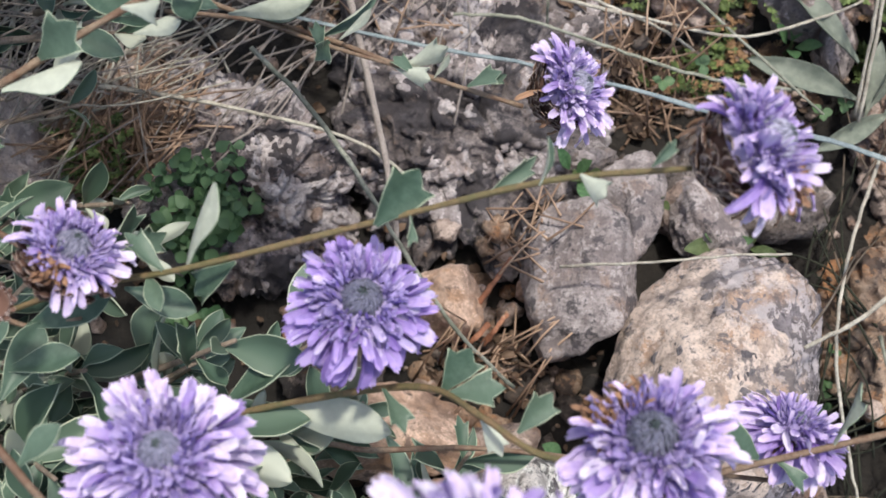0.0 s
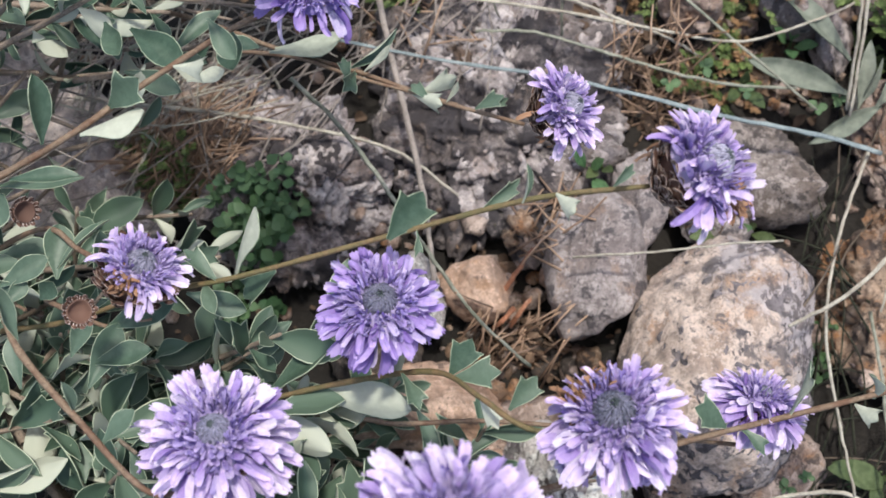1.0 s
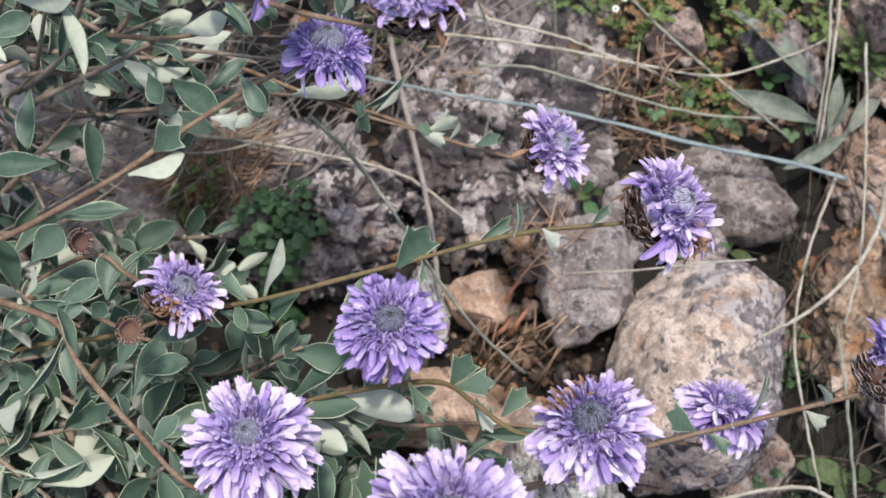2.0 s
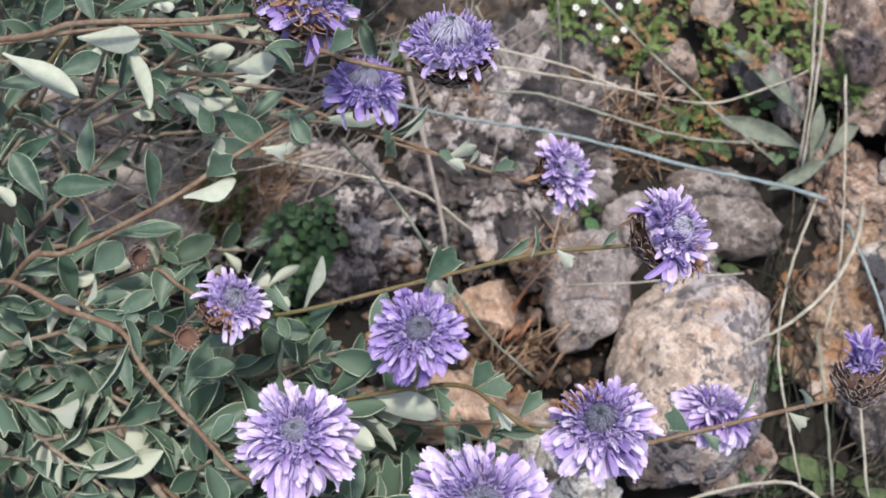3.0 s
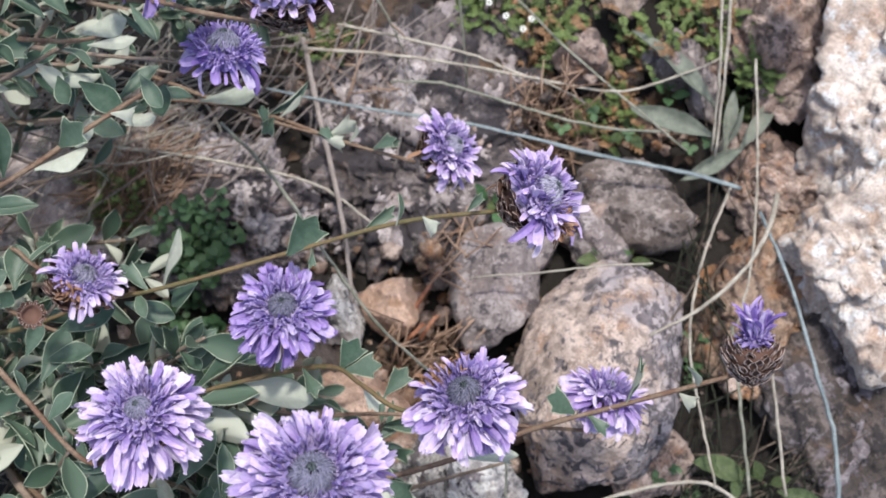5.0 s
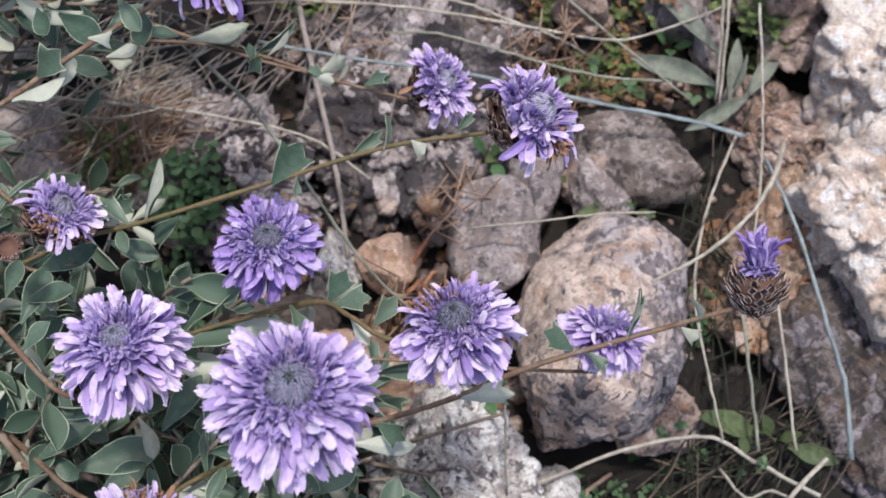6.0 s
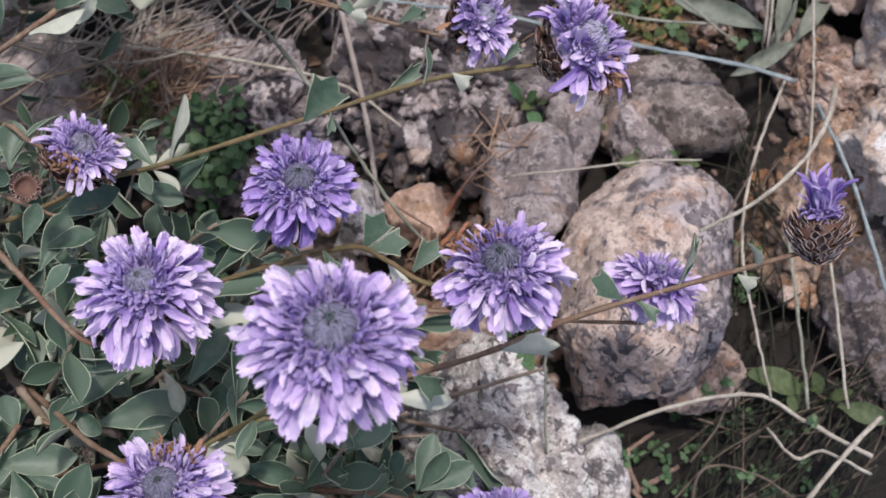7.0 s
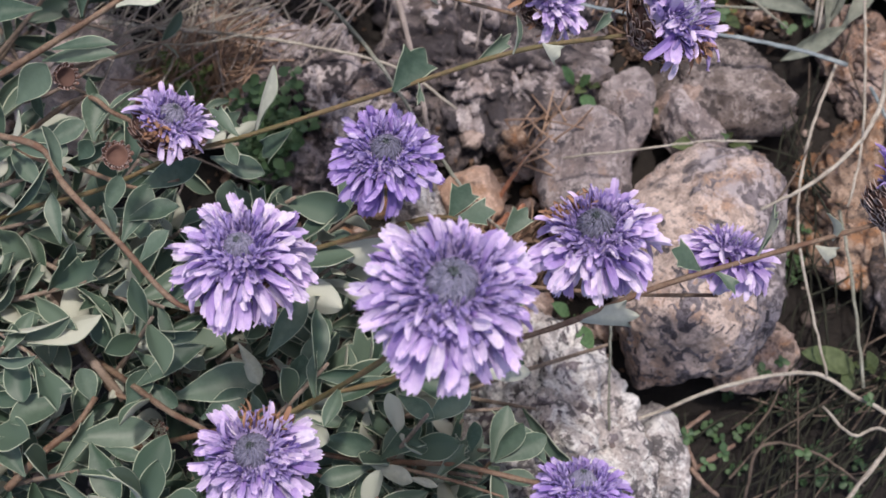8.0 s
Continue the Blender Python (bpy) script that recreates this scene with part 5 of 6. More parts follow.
def branch(points, r0, r1, mat, leaves=(), seed=1, every=0.0, size=0.014, start=0.0, end=1.0, label=""):
    """A stem with leaves: every: metres between leaves set by rule."""
    rng = random.Random(seed)
    path = spline(points, 8)
    v, f = tube_data(path, r0, r1, 8, 1.0, 0.13, rng)
    stem = part("branch", mesh_of("branch", v, f, [mat]), shrub, label)
    total = sum((b - a).length for a, b in zip(path, path[1:]))
    if every:
        walked, due, turn = 0.0, start * total, rng.uniform(0, 6.28)
        for a, b in zip(path, path[1:]):
            step = (b - a).length
            while due < walked + step and due < end * total:
                p = a.lerp(b, (due - walked) / step)
                t = (b - a).normalized()
                side = t.orthogonal().normalized()
                side = Matrix.Rotation(turn, 3, t) @ side
                along = (t * rng.uniform(0.3, 0.9) + side).normalized()
                if along.z < -0.35:
                    along.z *= -0.5
                m = aim(p, along, t * -0.3 + Vector((rng.uniform(-0.8, 0.8), rng.uniform(-0.8, 0.8), 0.9)), size * rng.uniform(0.65, 1.2))
                part("leaf", LEAF_MESHES[rng.choice((0, 1, 2, 3, 4, 5, 6, 8))], stem, "", m)
                turn += 2.4 + rng.uniform(-0.3, 0.3)
                due += every * rng.uniform(0.7, 1.4)
            walked += step
    for base, tip, up, kind, wide in leaves:
        b, t = Vector(base), Vector(tip)
        part("leaf", LEAF_MESHES[kind], stem, "", aim(b, t - b, up, (t - b).length, wide))
    return stem


UP = (0, 0, 1)
ROOT = (-0.190, -0.090, 0.0)
# main flowering stem
branch([(-0.175, -0.060, 0.035), (-0.1472, -0.0509, 0.0600), (-0.1177, -0.0488, 0.0780), (-0.0995, -0.0448, 0.0880), (-0.0824, -0.0434, 0.0970), (-0.0545, -0.0371, 0.1040), (-0.0316, -0.0322, 0.1100), (-0.0128, -0.0305, 0.1125)], 0.00061, 0.00042, STEM_GREEN, [
    ((-0.0548, -0.0380, 0.1050), (-0.0488, -0.0308, 0.1080), (0.3, -0.6, 0.8), 7, 1.5),
    ((-0.0502, -0.0357, 0.1050), (-0.0494, -0.0412, 0.1070), (0.9, 0, 0.4), 3, 0.8),
    ((-0.0399, -0.0341, 0.1080), (-0.0328, -0.0292, 0.1100), (0.1, -0.7, 0.7), 3, 0.9),
    ((-0.0328, -0.0329, 0.1100), (-0.0303, -0.0280, 0.1150), (0.9, 0.2, 0.4), 2, 0.6),
    ((-0.0275, -0.0316, 0.1115), (-0.0241, -0.0360, 0.1150), (0.3, 0.2, -0.9), 3, 1.4),
    ((-0.0188, -0.0316, 0.1160), (-0.0157, -0.0286, 0.1180), (0.2, -0.6, 0.7), 3, 1.2),
    ((-0.0851, -0.0437, 0.0960), (-0.0913, -0.0390, 0.0980), (0.1, 0.4, 0.9), 4, 1.3),
])
# stem of the small left head
branch([(-0.165, -0.045, 0.05), (-0.1227, -0.0340, 0.0880), (-0.1099, -0.0385, 0.0950), (-0.0965, -0.0470, 0.1010)], 0.00058, 0.00042, STEM_RED, [
    ((-0.0819, -0.0433, 0.0960), (-0.0788, -0.0321, 0.1050), (0.95, 0.1, 0.2), 1, 0.8),
    ((-0.0752, -0.0417, 0.0950), (-0.0827, -0.0459, 0.0900), UP, 3, 1.3),
    ((-0.0880, -0.0437, 0.0940), (-0.0851, -0.0493, 0.0980), UP, 0, 1.0),
], seed=3, every=0.009, size=0.011, end=0.55)
# stem of the large pale head, from the left
branch([(-0.185, -0.060, 0.02), (-0.1571, -0.0378, 0.0850), (-0.1321, -0.0454, 0.1040), (-0.1180, -0.0502, 0.1100), (-0.1114, -0.0583, 0.1140), (-0.1007, -0.0686, 0.1160), (-0.0887, -0.0799, 0.1120), (-0.0790, -0.0745, 0.110)], 0.00074, 0.00048, STEM_RED, [
    ((-0.1122, -0.0564, 0.1130), (-0.1156, -0.0489, 0.1180), (0.8, 0.1, 0.5), 1, 1.0),
    ((-0.1016, -0.0680, 0.1150), (-0.0998, -0.0638, 0.1210), (0.9, 0.0, 0.3), 2, 0.8),
    ((-0.0966, -0.0724, 0.1150), (-0.0916, -0.0673, 0.1180), (0, 0.3, 0.9), 0, 1.2),
    ((-0.1154, -0.0528, 0.1120), (-0.1179, -0.0650, 0.1160), (0.9, 0, 0.3), 2, 0.7),
], seed=4, every=0.008, size=0.014, end=0.45)
# lower flowering stem
branch([(-0.165, -0.085, 0.02), (-0.1249, -0.0748, 0.0450), (-0.0953, -0.0669, 0.0620), (-0.0800, -0.0623, 0.0720), (-0.0604, -0.0589, 0.0820), (-0.0470, -0.0585, 0.0920), (-0.0394, -0.0633, 0.1020), (-0.0317, -0.0684, 0.1070), (-0.0200, -0.0700, 0.1070)], 0.00061, 0.00046, STEM_GREEN, [
    ((-0.0447, -0.0592, 0.0940), (-0.0410, -0.0536, 0.0980), (-0.1, -0.4, 0.9), 7, 1.3),
    ((-0.0442, -0.0597, 0.0940), (-0.0364, -0.0584, 0.0980), (0, 0.3, 0.9), 3, 1.5),
    ((-0.0535, -0.0584, 0.0880), (-0.0494, -0.0644, 0.0920), (0.5, 0.3, 0.8), 3, 1.1),
    ((-0.0346, -0.0654, 0.1030), (-0.0302, -0.0604, 0.1060), (0, -0.3, 0.9), 3, 1.5),
    ((-0.0810, -0.0622, 0.0700), (-0.0690, -0.0520, 0.0780), (-0.5, 0.5, 0.7), 0, 0.95),
    ((-0.0717, -0.0609, 0.0740), (-0.0513, -0.0633, 0.0780), (0, 0.4, -0.9), 0, 0.9),
    ((-0.0394, -0.0634, 0.1000), (-0.0363, -0.0681, 0.0980), (0, 0.2, -0.9), 3, 1.3),
], seed=5)
# stem of the old brown head
branch([(-0.150, -0.105, 0.03), (-0.0739, -0.0914, 0.0580), (-0.0515, -0.0832, 0.0660), (-0.0338, -0.0792, 0.0720), (-0.0213, -0.0756, 0.0750), (-0.0047, -0.0694, 0.0790), (0.0135, -0.0645, 0.0830), (0.0394, -0.0576, 0.0868)], 0.00072, 0.00051, STEM_RED, [
    ((0.0037, -0.0663, 0.0810), (-0.0020, -0.0633, 0.0860), (0, 0.2, 0.9), 7, 1.4),
    ((0.0057, -0.0660, 0.0810), (0.0108, -0.0704, 0.0840), (0.2, 0.3, 0.8), 5, 1.2),
    ((0.0254, -0.0621, 0.0840), (0.0284, -0.0656, 0.0880), (0, 0.2, -0.9), 3, 1.5),
    ((0.0142, -0.0644, 0.0830), (0.0183, -0.0560, 0.0900), (0.7, 0.2, 0.5), 3, 0.9),
    ((0.0286, -0.0611, 0.0840), (0.0292, -0.0574, 0.0920), (0.9, 0, 0.2), 6, 0.6),
    ((-0.0213, -0.0753, 0.0750), (-0.0075, -0.0743, 0.0780), (0, 0.4, -0.9), 3, 1.0),
    ((-0.0373, -0.0802, 0.0710), (-0.0298, -0.0853, 0.0760), (0, 0.2, 0.9), 4, 1.2),
], seed=6)
# low brown stem to the pale head
branch([(-0.120, -0.075, 0.05), (-0.0701, -0.0658, 0.0620), (-0.0562, -0.0658, 0.0600), (-0.0366, -0.0648, 0.0580), (-0.0089, -0.0671, 0.0600), (0.0090, -0.0690, 0.0690)], 0.00058, 0.00042, STEM_RED, [], seed=7)
# stem of the upper head
branch([(-0.150, 0.035, 0.03), (-0.1106, 0.0225, 0.0550), (-0.0812, 0.0092, 0.0660), (-0.0662, 0.0040, 0.0690), (-0.0489, -0.0029, 0.0710), (-0.0322, -0.0072, 0.0695)], 0.00065, 0.00042, STEM_RED, [
    ((-0.0834, 0.0099, 0.0660), (-0.0676, 0.0090, 0.0720), (0, -0.3, -0.9), 0, 0.9),
    ((-0.0677, 0.0045, 0.0690), (-0.0567, 0.0079, 0.0760), (0, -0.8, 0.5), 6, 0.6),
    ((-0.0662, 0.0040, 0.0690), (-0.0665, -0.0023, 0.0760), (0.8, 0, 0.5), 3, 1.0),
    ((-0.0532, -0.0012, 0.0700), (-0.0447, 0.0008, 0.0760), (0, 0.3, -0.8), 3, 1.0),
    ((-0.0419, -0.0049, 0.0720), (-0.0367, -0.0033, 0.0760), UP, 3, 1.2),
    ((-0.0547, -0.0009, 0.0700), (-0.0474, -0.0051, 0.0740), (0, 0.3, -0.8), 3, 1.0),
], seed=8)
# leafy stem of the head among leaves
branch([(-0.175, -0.045, 0.05), (-0.1495, -0.0318, 0.0850), (-0.1376, -0.0306, 0.0920), (-0.1218, -0.0244, 0.0980), (-0.1095, -0.0186, 0.1020), (-0.0958, -0.0089, 0.1030), (-0.0784, 0.0015, 0.1040), (-0.0690, -0.0010, 0.1060)], 0.00079, 0.00051, STEM_RED, [
    ((-0.1082, -0.0201, 0.1040), (-0.0966, -0.0166, 0.1100), (0.2, -0.7, -0.6), 1, 1.3),
    ((-0.1035, -0.0151, 0.1040), (-0.0972, -0.0131, 0.1120), (0, -0.3, 0.9), 3, 1.6),
    ((-0.1157, -0.0213, 0.1020), (-0.1141, -0.0115, 0.1100), (0.8, 0, 0.6), 0, 1.0),
    ((-0.1216, -0.0271, 0.1000), (-0.1090, -0.0265, 0.1040), UP, 2, 0.8),
], seed=9, every=0.009, size=0.013, end=0.35)
# stem of the bristly head, and the faded one
branch([(-0.185, 0.030, 0.06), (-0.1260, 0.0155, 0.1100), (-0.0798, 0.0032, 0.1350), (-0.0665, -0.0023, 0.1420), (-0.0490, -0.0080, 0.1480)], 0.00062, 0.00045, STEM_RED, [
    ((-0.0605, -0.0035, 0.1460), (-0.0569, -0.0019, 0.1520), (0.8, 0, 0.4), 6, 0.8),
    ((-0.0717, -0.0008, 0.1430), (-0.0674, 0.0018, 0.1480), (0, -0.3, 0.8), 3, 1.5),
    ((-0.0775, 0.0013, 0.1410), (-0.0816, -0.0011, 0.1480), (0.7, 0.2, 0.5), 6, 0.8),
    ((-0.0518, -0.0066, 0.1480), (-0.0439, -0.0081, 0.1500), UP, 3, 1.0),
], seed=10, every=0.014, size=0.012, end=0.3)
branch([(-0.235, 0.020, 0.085), (-0.1472, 0.0095, 0.1200), (-0.1253, 0.0095, 0.1300), (-0.1013, 0.0080, 0.1360), (-0.0882, 0.0081, 0.1390)], 0.00074, 0.00055, STEM_RED, seed=12)
# high leafy stem to the large lilac head
branch([(-0.0860, -0.0953, 0.0520), (-0.0709, -0.0911, 0.0750), (-0.0549, -0.0882, 0.1100), (-0.0469, -0.0855, 0.1320), (-0.0425, -0.0850, 0.1425)], 0.00061, 0.00053, STEM_GREEN, seed=13, every=0.013, size=0.013, end=0.5)
branch([(-0.1283, -0.0792, 0.0500), (-0.1140, -0.0868, 0.0640), (-0.1006, -0.0943, 0.0780), (-0.0905, -0.0990, 0.0850), (-0.0810, -0.1060, 0.0890)], 0.00072, 0.00051, STEM_RED, seed=14, every=0.008, size=0.015, end=0.55)
branch([(-0.130, -0.120, 0.03), (-0.0741, -0.0996, 0.0550), (-0.0588, -0.1026, 0.0600), (-0.0443, -0.1035, 0.0640), (-0.0281, -0.1070, 0.0670), (-0.0190, -0.1083, 0.0680)], 0.00065, 0.00051, STEM_RED, seed=15, every=0.012, size=0.011, start=0.1, end=0.6)
branch([(0.1199, 0.1052, -0.0160), (0.0962, 0.0780, 0.0150), (0.0776, 0.0599, 0.0380), (0.0702, 0.0541, 0.0460)], 0.0008, 0.0006, STEM_RED, seed=19)
# leafy side shoots
branch([(-0.1415, -0.0619, 0.0500), (-0.1331, -0.0707, 0.0560), (-0.1266, -0.0785, 0.0580), (-0.1216, -0.0837, 0.0600), (-0.1162, -0.0901, 0.0580)], 0.0012, 0.0009, STEM_WOOD, [
    ((-0.1235, -0.0761, 0.0600), (-0.1270, -0.0686, 0.0620), (0.15, -0.1, 1), 1, 1.3),
    ((-0.1184, -0.0775, 0.0600), (-0.0942, -0.0812, 0.0640), (0.1, 0.2, -1), 2, 0.5),
    ((-0.1072, -0.0772, 0.0600), (-0.0986, -0.0836, 0.0590), (0.15, -0.1, 1), 0, 1.15),
    ((-0.1358, -0.0664, 0.0600), (-0.1318, -0.0830, 0.0630), (0.15, -0.1, 1), 0, 1.0),
    ((-0.1320, -0.0727, 0.0600), (-0.1293, -0.0865, 0.0620), (-0.3, 0.3, 0.9), 2, 1.0),
    ((-0.1346, -0.0651, 0.0600), (-0.1391, -0.0546, 0.0640), (0.15, -0.1, 1), 0, 1.1),
], seed=31)
branch([(-0.1234, -0.0837, 0.0550), (-0.1162, -0.0897, 0.0600), (-0.1033, -0.0900, 0.0620), (-0.0955, -0.0887, 0.0640)], 0.00055, 0.0003, STEM_RED, [
    ((-0.1039, -0.0902, 0.0640), (-0.0845, -0.0850, 0.0660), (0.15, -0.1, 1), 0, 1.05),
    ((-0.1135, -0.0920, 0.0640), (-0.1082, -0.0843, 0.0680), (0.15, -0.1, 1), 1, 1.3),
    ((-0.1096, -0.0871, 0.0640), (-0.1026, -0.0920, 0.0630), (0.15, -0.1, 1), 1, 1.2),
    ((-0.0907, -0.0786, 0.0640), (-0.0831, -0.0888, 0.0670), (0.1, 0.2, -1), 2, 0.9),
    ((-0.0976, -0.0946, 0.0640), (-0.0878, -0.0888, 0.0660), (0.15, -0.1, 1), 0, 1.2),
], seed=32)
branch([(-0.1391, -0.1092, 0.0600), (-0.1308, -0.1021, 0.0640), (-0.1233, -0.0963, 0.0660), (-0.1196, -0.0904, 0.0660)], 0.0009, 0.0006, STEM_RED, [
    ((-0.1198, -0.0918, 0.0660), (-0.1226, -0.0845, 0.0680), (0.15, -0.1, 1), 1, 1.4),
    ((-0.1244, -0.0892, 0.0660), (-0.1358, -0.0965, 0.0700), (0.15, -0.1, 1), 1, 1.1),
    ((-0.1238, -0.0989, 0.0660), (-0.1072, -0.0969, 0.0650), (0.15, -0.1, 1), 0, 1.1),
    ((-0.1200, -0.0998, 0.0660), (-0.1128, -0.1119, 0.0690), (-0.3, 0.3, 0.9), 0, 1.2),
    ((-0.1331, -0.1069, 0.0660), (-0.1391, -0.0990, 0.0680), (0.15, -0.1, 1), 1, 1.2),
    ((-0.1169, -0.1009, 0.0660), (-0.1077, -0.1035, 0.0700), (0.15, -0.1, 1), 2, 0.9),
], seed=33)
branch([(-0.0904, -0.1014, 0.0620), (-0.0800, -0.0947, 0.0680), (-0.0705, -0.0901, 0.0700), (-0.0540, -0.0864, 0.0740), (-0.0424, -0.0819, 0.0800)], 0.0006, 0.0005, STEM_GREEN, [
    ((-0.0832, -0.0822, 0.0700), (-0.0751, -0.0704, 0.0720), (0.15, -0.1, 1), 0, 1.0),
    ((-0.0780, -0.0909, 0.0700), (-0.0748, -0.0817, 0.0740), (0.15, -0.1, 1), 1, 1.0),
    ((-0.0722, -0.0904, 0.0700), (-0.0737, -0.0784, 0.0690), (-0.3, 0.3, 0.9), 1, 1.0),
    ((-0.0709, -0.0920, 0.0700), (-0.0584, -0.0869, 0.0730), (0.15, -0.1, 1), 2, 0.9),
    ((-0.0504, -0.0954, 0.0700), (-0.0411, -0.0882, 0.0720), (0.15, -0.1, 1), 1, 1.1),
    ((-0.0560, -0.0900, 0.0700), (-0.0487, -0.0945, 0.0740), (0.15, -0.1, 1), 0, 1.1),
    ((-0.0423, -0.0846, 0.0700), (-0.0290, -0.0849, 0.0690), (0.1, 0.2, -1), 0, 0.9),
], seed=34)
branch([(-0.0740, -0.1011, 0.0600), (-0.0618, -0.1031, 0.0620), (-0.0474, -0.1060, 0.0640), (-0.0346, -0.1098, 0.0660)], 0.00055, 0.0003, STEM_RED, [
    ((-0.0729, -0.0987, 0.0640), (-0.0604, -0.0996, 0.0660), (0.15, -0.1, 1), 1, 1.0),
    ((-0.0598, -0.1024, 0.0640), (-0.0506, -0.0954, 0.0680), (0.15, -0.1, 1), 4, 1.2),
    ((-0.0486, -0.1066, 0.0640), (-0.0418, -0.0996, 0.0630), (-0.3, 0.3, 0.9), 4, 1.1),
    ((-0.0620, -0.1036, 0.0640), (-0.0522, -0.1070, 0.0670), (0.1, 0.2, -1), 0, 0.9),
    ((-0.0615, -0.1040, 0.0640), (-0.0722, -0.1073, 0.0660), (0.15, -0.1, 1), 0, 1.0),
    ((-0.0411, -0.1008, 0.0640), (-0.0407, -0.0944, 0.0680), (0.15, -0.1, 1), 1, 1.1),
    ((-0.0544, -0.1061, 0.0640), (-0.0475, -0.1075, 0.0630), (0.1, 0.2, -1), 2, 0.8),
], seed=35)
branch([(-0.0398, -0.1048, 0.0500), (-0.0379, -0.1028, 0.0540), (-0.0365, -0.1017, 0.0570)], 0.00055, 0.0003, STEM_RED, [
    ((-0.0372, -0.1025, 0.0580), (-0.0335, -0.0908, 0.0600), (0.15, -0.1, 1), 0, 1.1),
    ((-0.0366, -0.1025, 0.0580), (-0.0306, -0.0940, 0.0620), (0.15, -0.1, 1), 1, 1.0),
    ((-0.0365, -0.1025, 0.0580), (-0.0251, -0.0969, 0.0570), (0.15, -0.1, 1), 0, 1.1),
    ((-0.0378, -0.1033, 0.0580), (-0.0347, -0.1054, 0.0610), (0.15, -0.1, 1), 4, 1.3),
    ((-0.0372, -0.1051, 0.0580), (-0.0277, -0.1061, 0.0600), (-0.3, 0.3, 0.9), 0, 1.0),
], seed=36)
branch([(-0.1375, -0.0402, 0.0800), (-0.1253, -0.0463, 0.0880), (-0.1201, -0.0487, 0.0920)], 0.00055, 0.0003, STEM_RED, [
    ((-0.1268, -0.0262, 0.0920), (-0.1117, -0.0245, 0.0940), (0.15, -0.1, 1), 2, 0.9),
    ((-0.1311, -0.0353, 0.0920), (-0.1234, -0.0283, 0.0960), (0.15, -0.1, 1), 1, 1.4),
    ((-0.1149, -0.0431, 0.0920), (-0.1155, -0.0331, 0.0910), (0.15, -0.1, 1), 1, 1.3),
    ((-0.1149, -0.0412, 0.0920), (-0.1074, -0.0313, 0.0950), (-0.3, 0.3, 0.9), 2, 0.7),
    ((-0.1251, -0.0446, 0.0920), (-0.1164, -0.0394, 0.0940), (0.15, -0.1, 1), 0, 1.1),
    ((-0.1176, -0.0468, 0.0920), (-0.1134, -0.0439, 0.0960), (0.15, -0.1, 1), 1, 1.4),
    ((-0.1238, -0.0480, 0.0920), (-0.1208, -0.0432, 0.0910), (0.15, -0.1, 1), 1, 1.3),
], seed=37)
branch([(-0.1214, -0.0451, 0.0800), (-0.1078, -0.0504, 0.0840), (-0.0992, -0.0492, 0.0860)], 0.00055, 0.0003, STEM_RED, [
    ((-0.1077, -0.0508, 0.0850), (-0.0951, -0.0455, 0.0870), (0.15, -0.1, 1), 0, 1.1),
    ((-0.0949, -0.0394, 0.0850), (-0.0858, -0.0360, 0.0890), (0.15, -0.1, 1), 4, 1.0),
    ((-0.0934, -0.0442, 0.0850), (-0.0824, -0.0472, 0.0840), (0.15, -0.1, 1), 0, 1.1),
    ((-0.1099, -0.0574, 0.0850), (-0.0988, -0.0544, 0.0880), (-0.3, 0.3, 0.9), 0, 1.1),
    ((-0.1138, -0.0562, 0.0850), (-0.1105, -0.0483, 0.0870), (0.15, -0.1, 1), 1, 1.0),
    ((-0.1225, -0.0621, 0.0850), (-0.1242, -0.0522, 0.0890), (0.15, -0.1, 1), 2, 1.1),
    ((-0.1101, -0.0618, 0.0850), (-0.1056, -0.0498, 0.0840), (0.15, -0.1, 1), 1, 1.0),
], seed=38)
branch([(-0.1507, 0.0112, 0.1120), (-0.1321, 0.0120, 0.1180), (-0.1155, 0.0129, 0.1200), (-0.1004, 0.0129, 0.1220)], 0.0005, 0.0004, STEM_RED, [
    ((-0.1436, 0.0058, 0.1220), (-0.1272, -0.0039, 0.1240), (0.35, 0.25, -1), 1, 0.72),
    ((-0.1175, 0.0090, 0.1220), (-0.1118, -0.0066, 0.1260), (0.35, 0.25, -1), 1, 0.72),
    ((-0.1319, 0.0013, 0.1220), (-0.1229, 0.0058, 0.1210), (0.15, -0.1, 1), 1, 1.1),
    ((-0.1247, 0.0131, 0.1220), (-0.1278, 0.0187, 0.1250), (0.15, -0.1, 1), 0, 1.3),
    ((-0.1361, 0.0120, 0.1220), (-0.1309, 0.0176, 0.1240), (0.15, -0.1, 1), 1, 1.1),
    ((-0.1280, 0.0095, 0.1220), (-0.1119, 0.0074, 0.1260), (0.1, 0.2, -1), 0, 0.9),
    ((-0.1122, 0.0115, 0.1220), (-0.1024, 0.0070, 0.1210), (-0.3, 0.3, 0.9), 2, 0.9),
], seed=39)
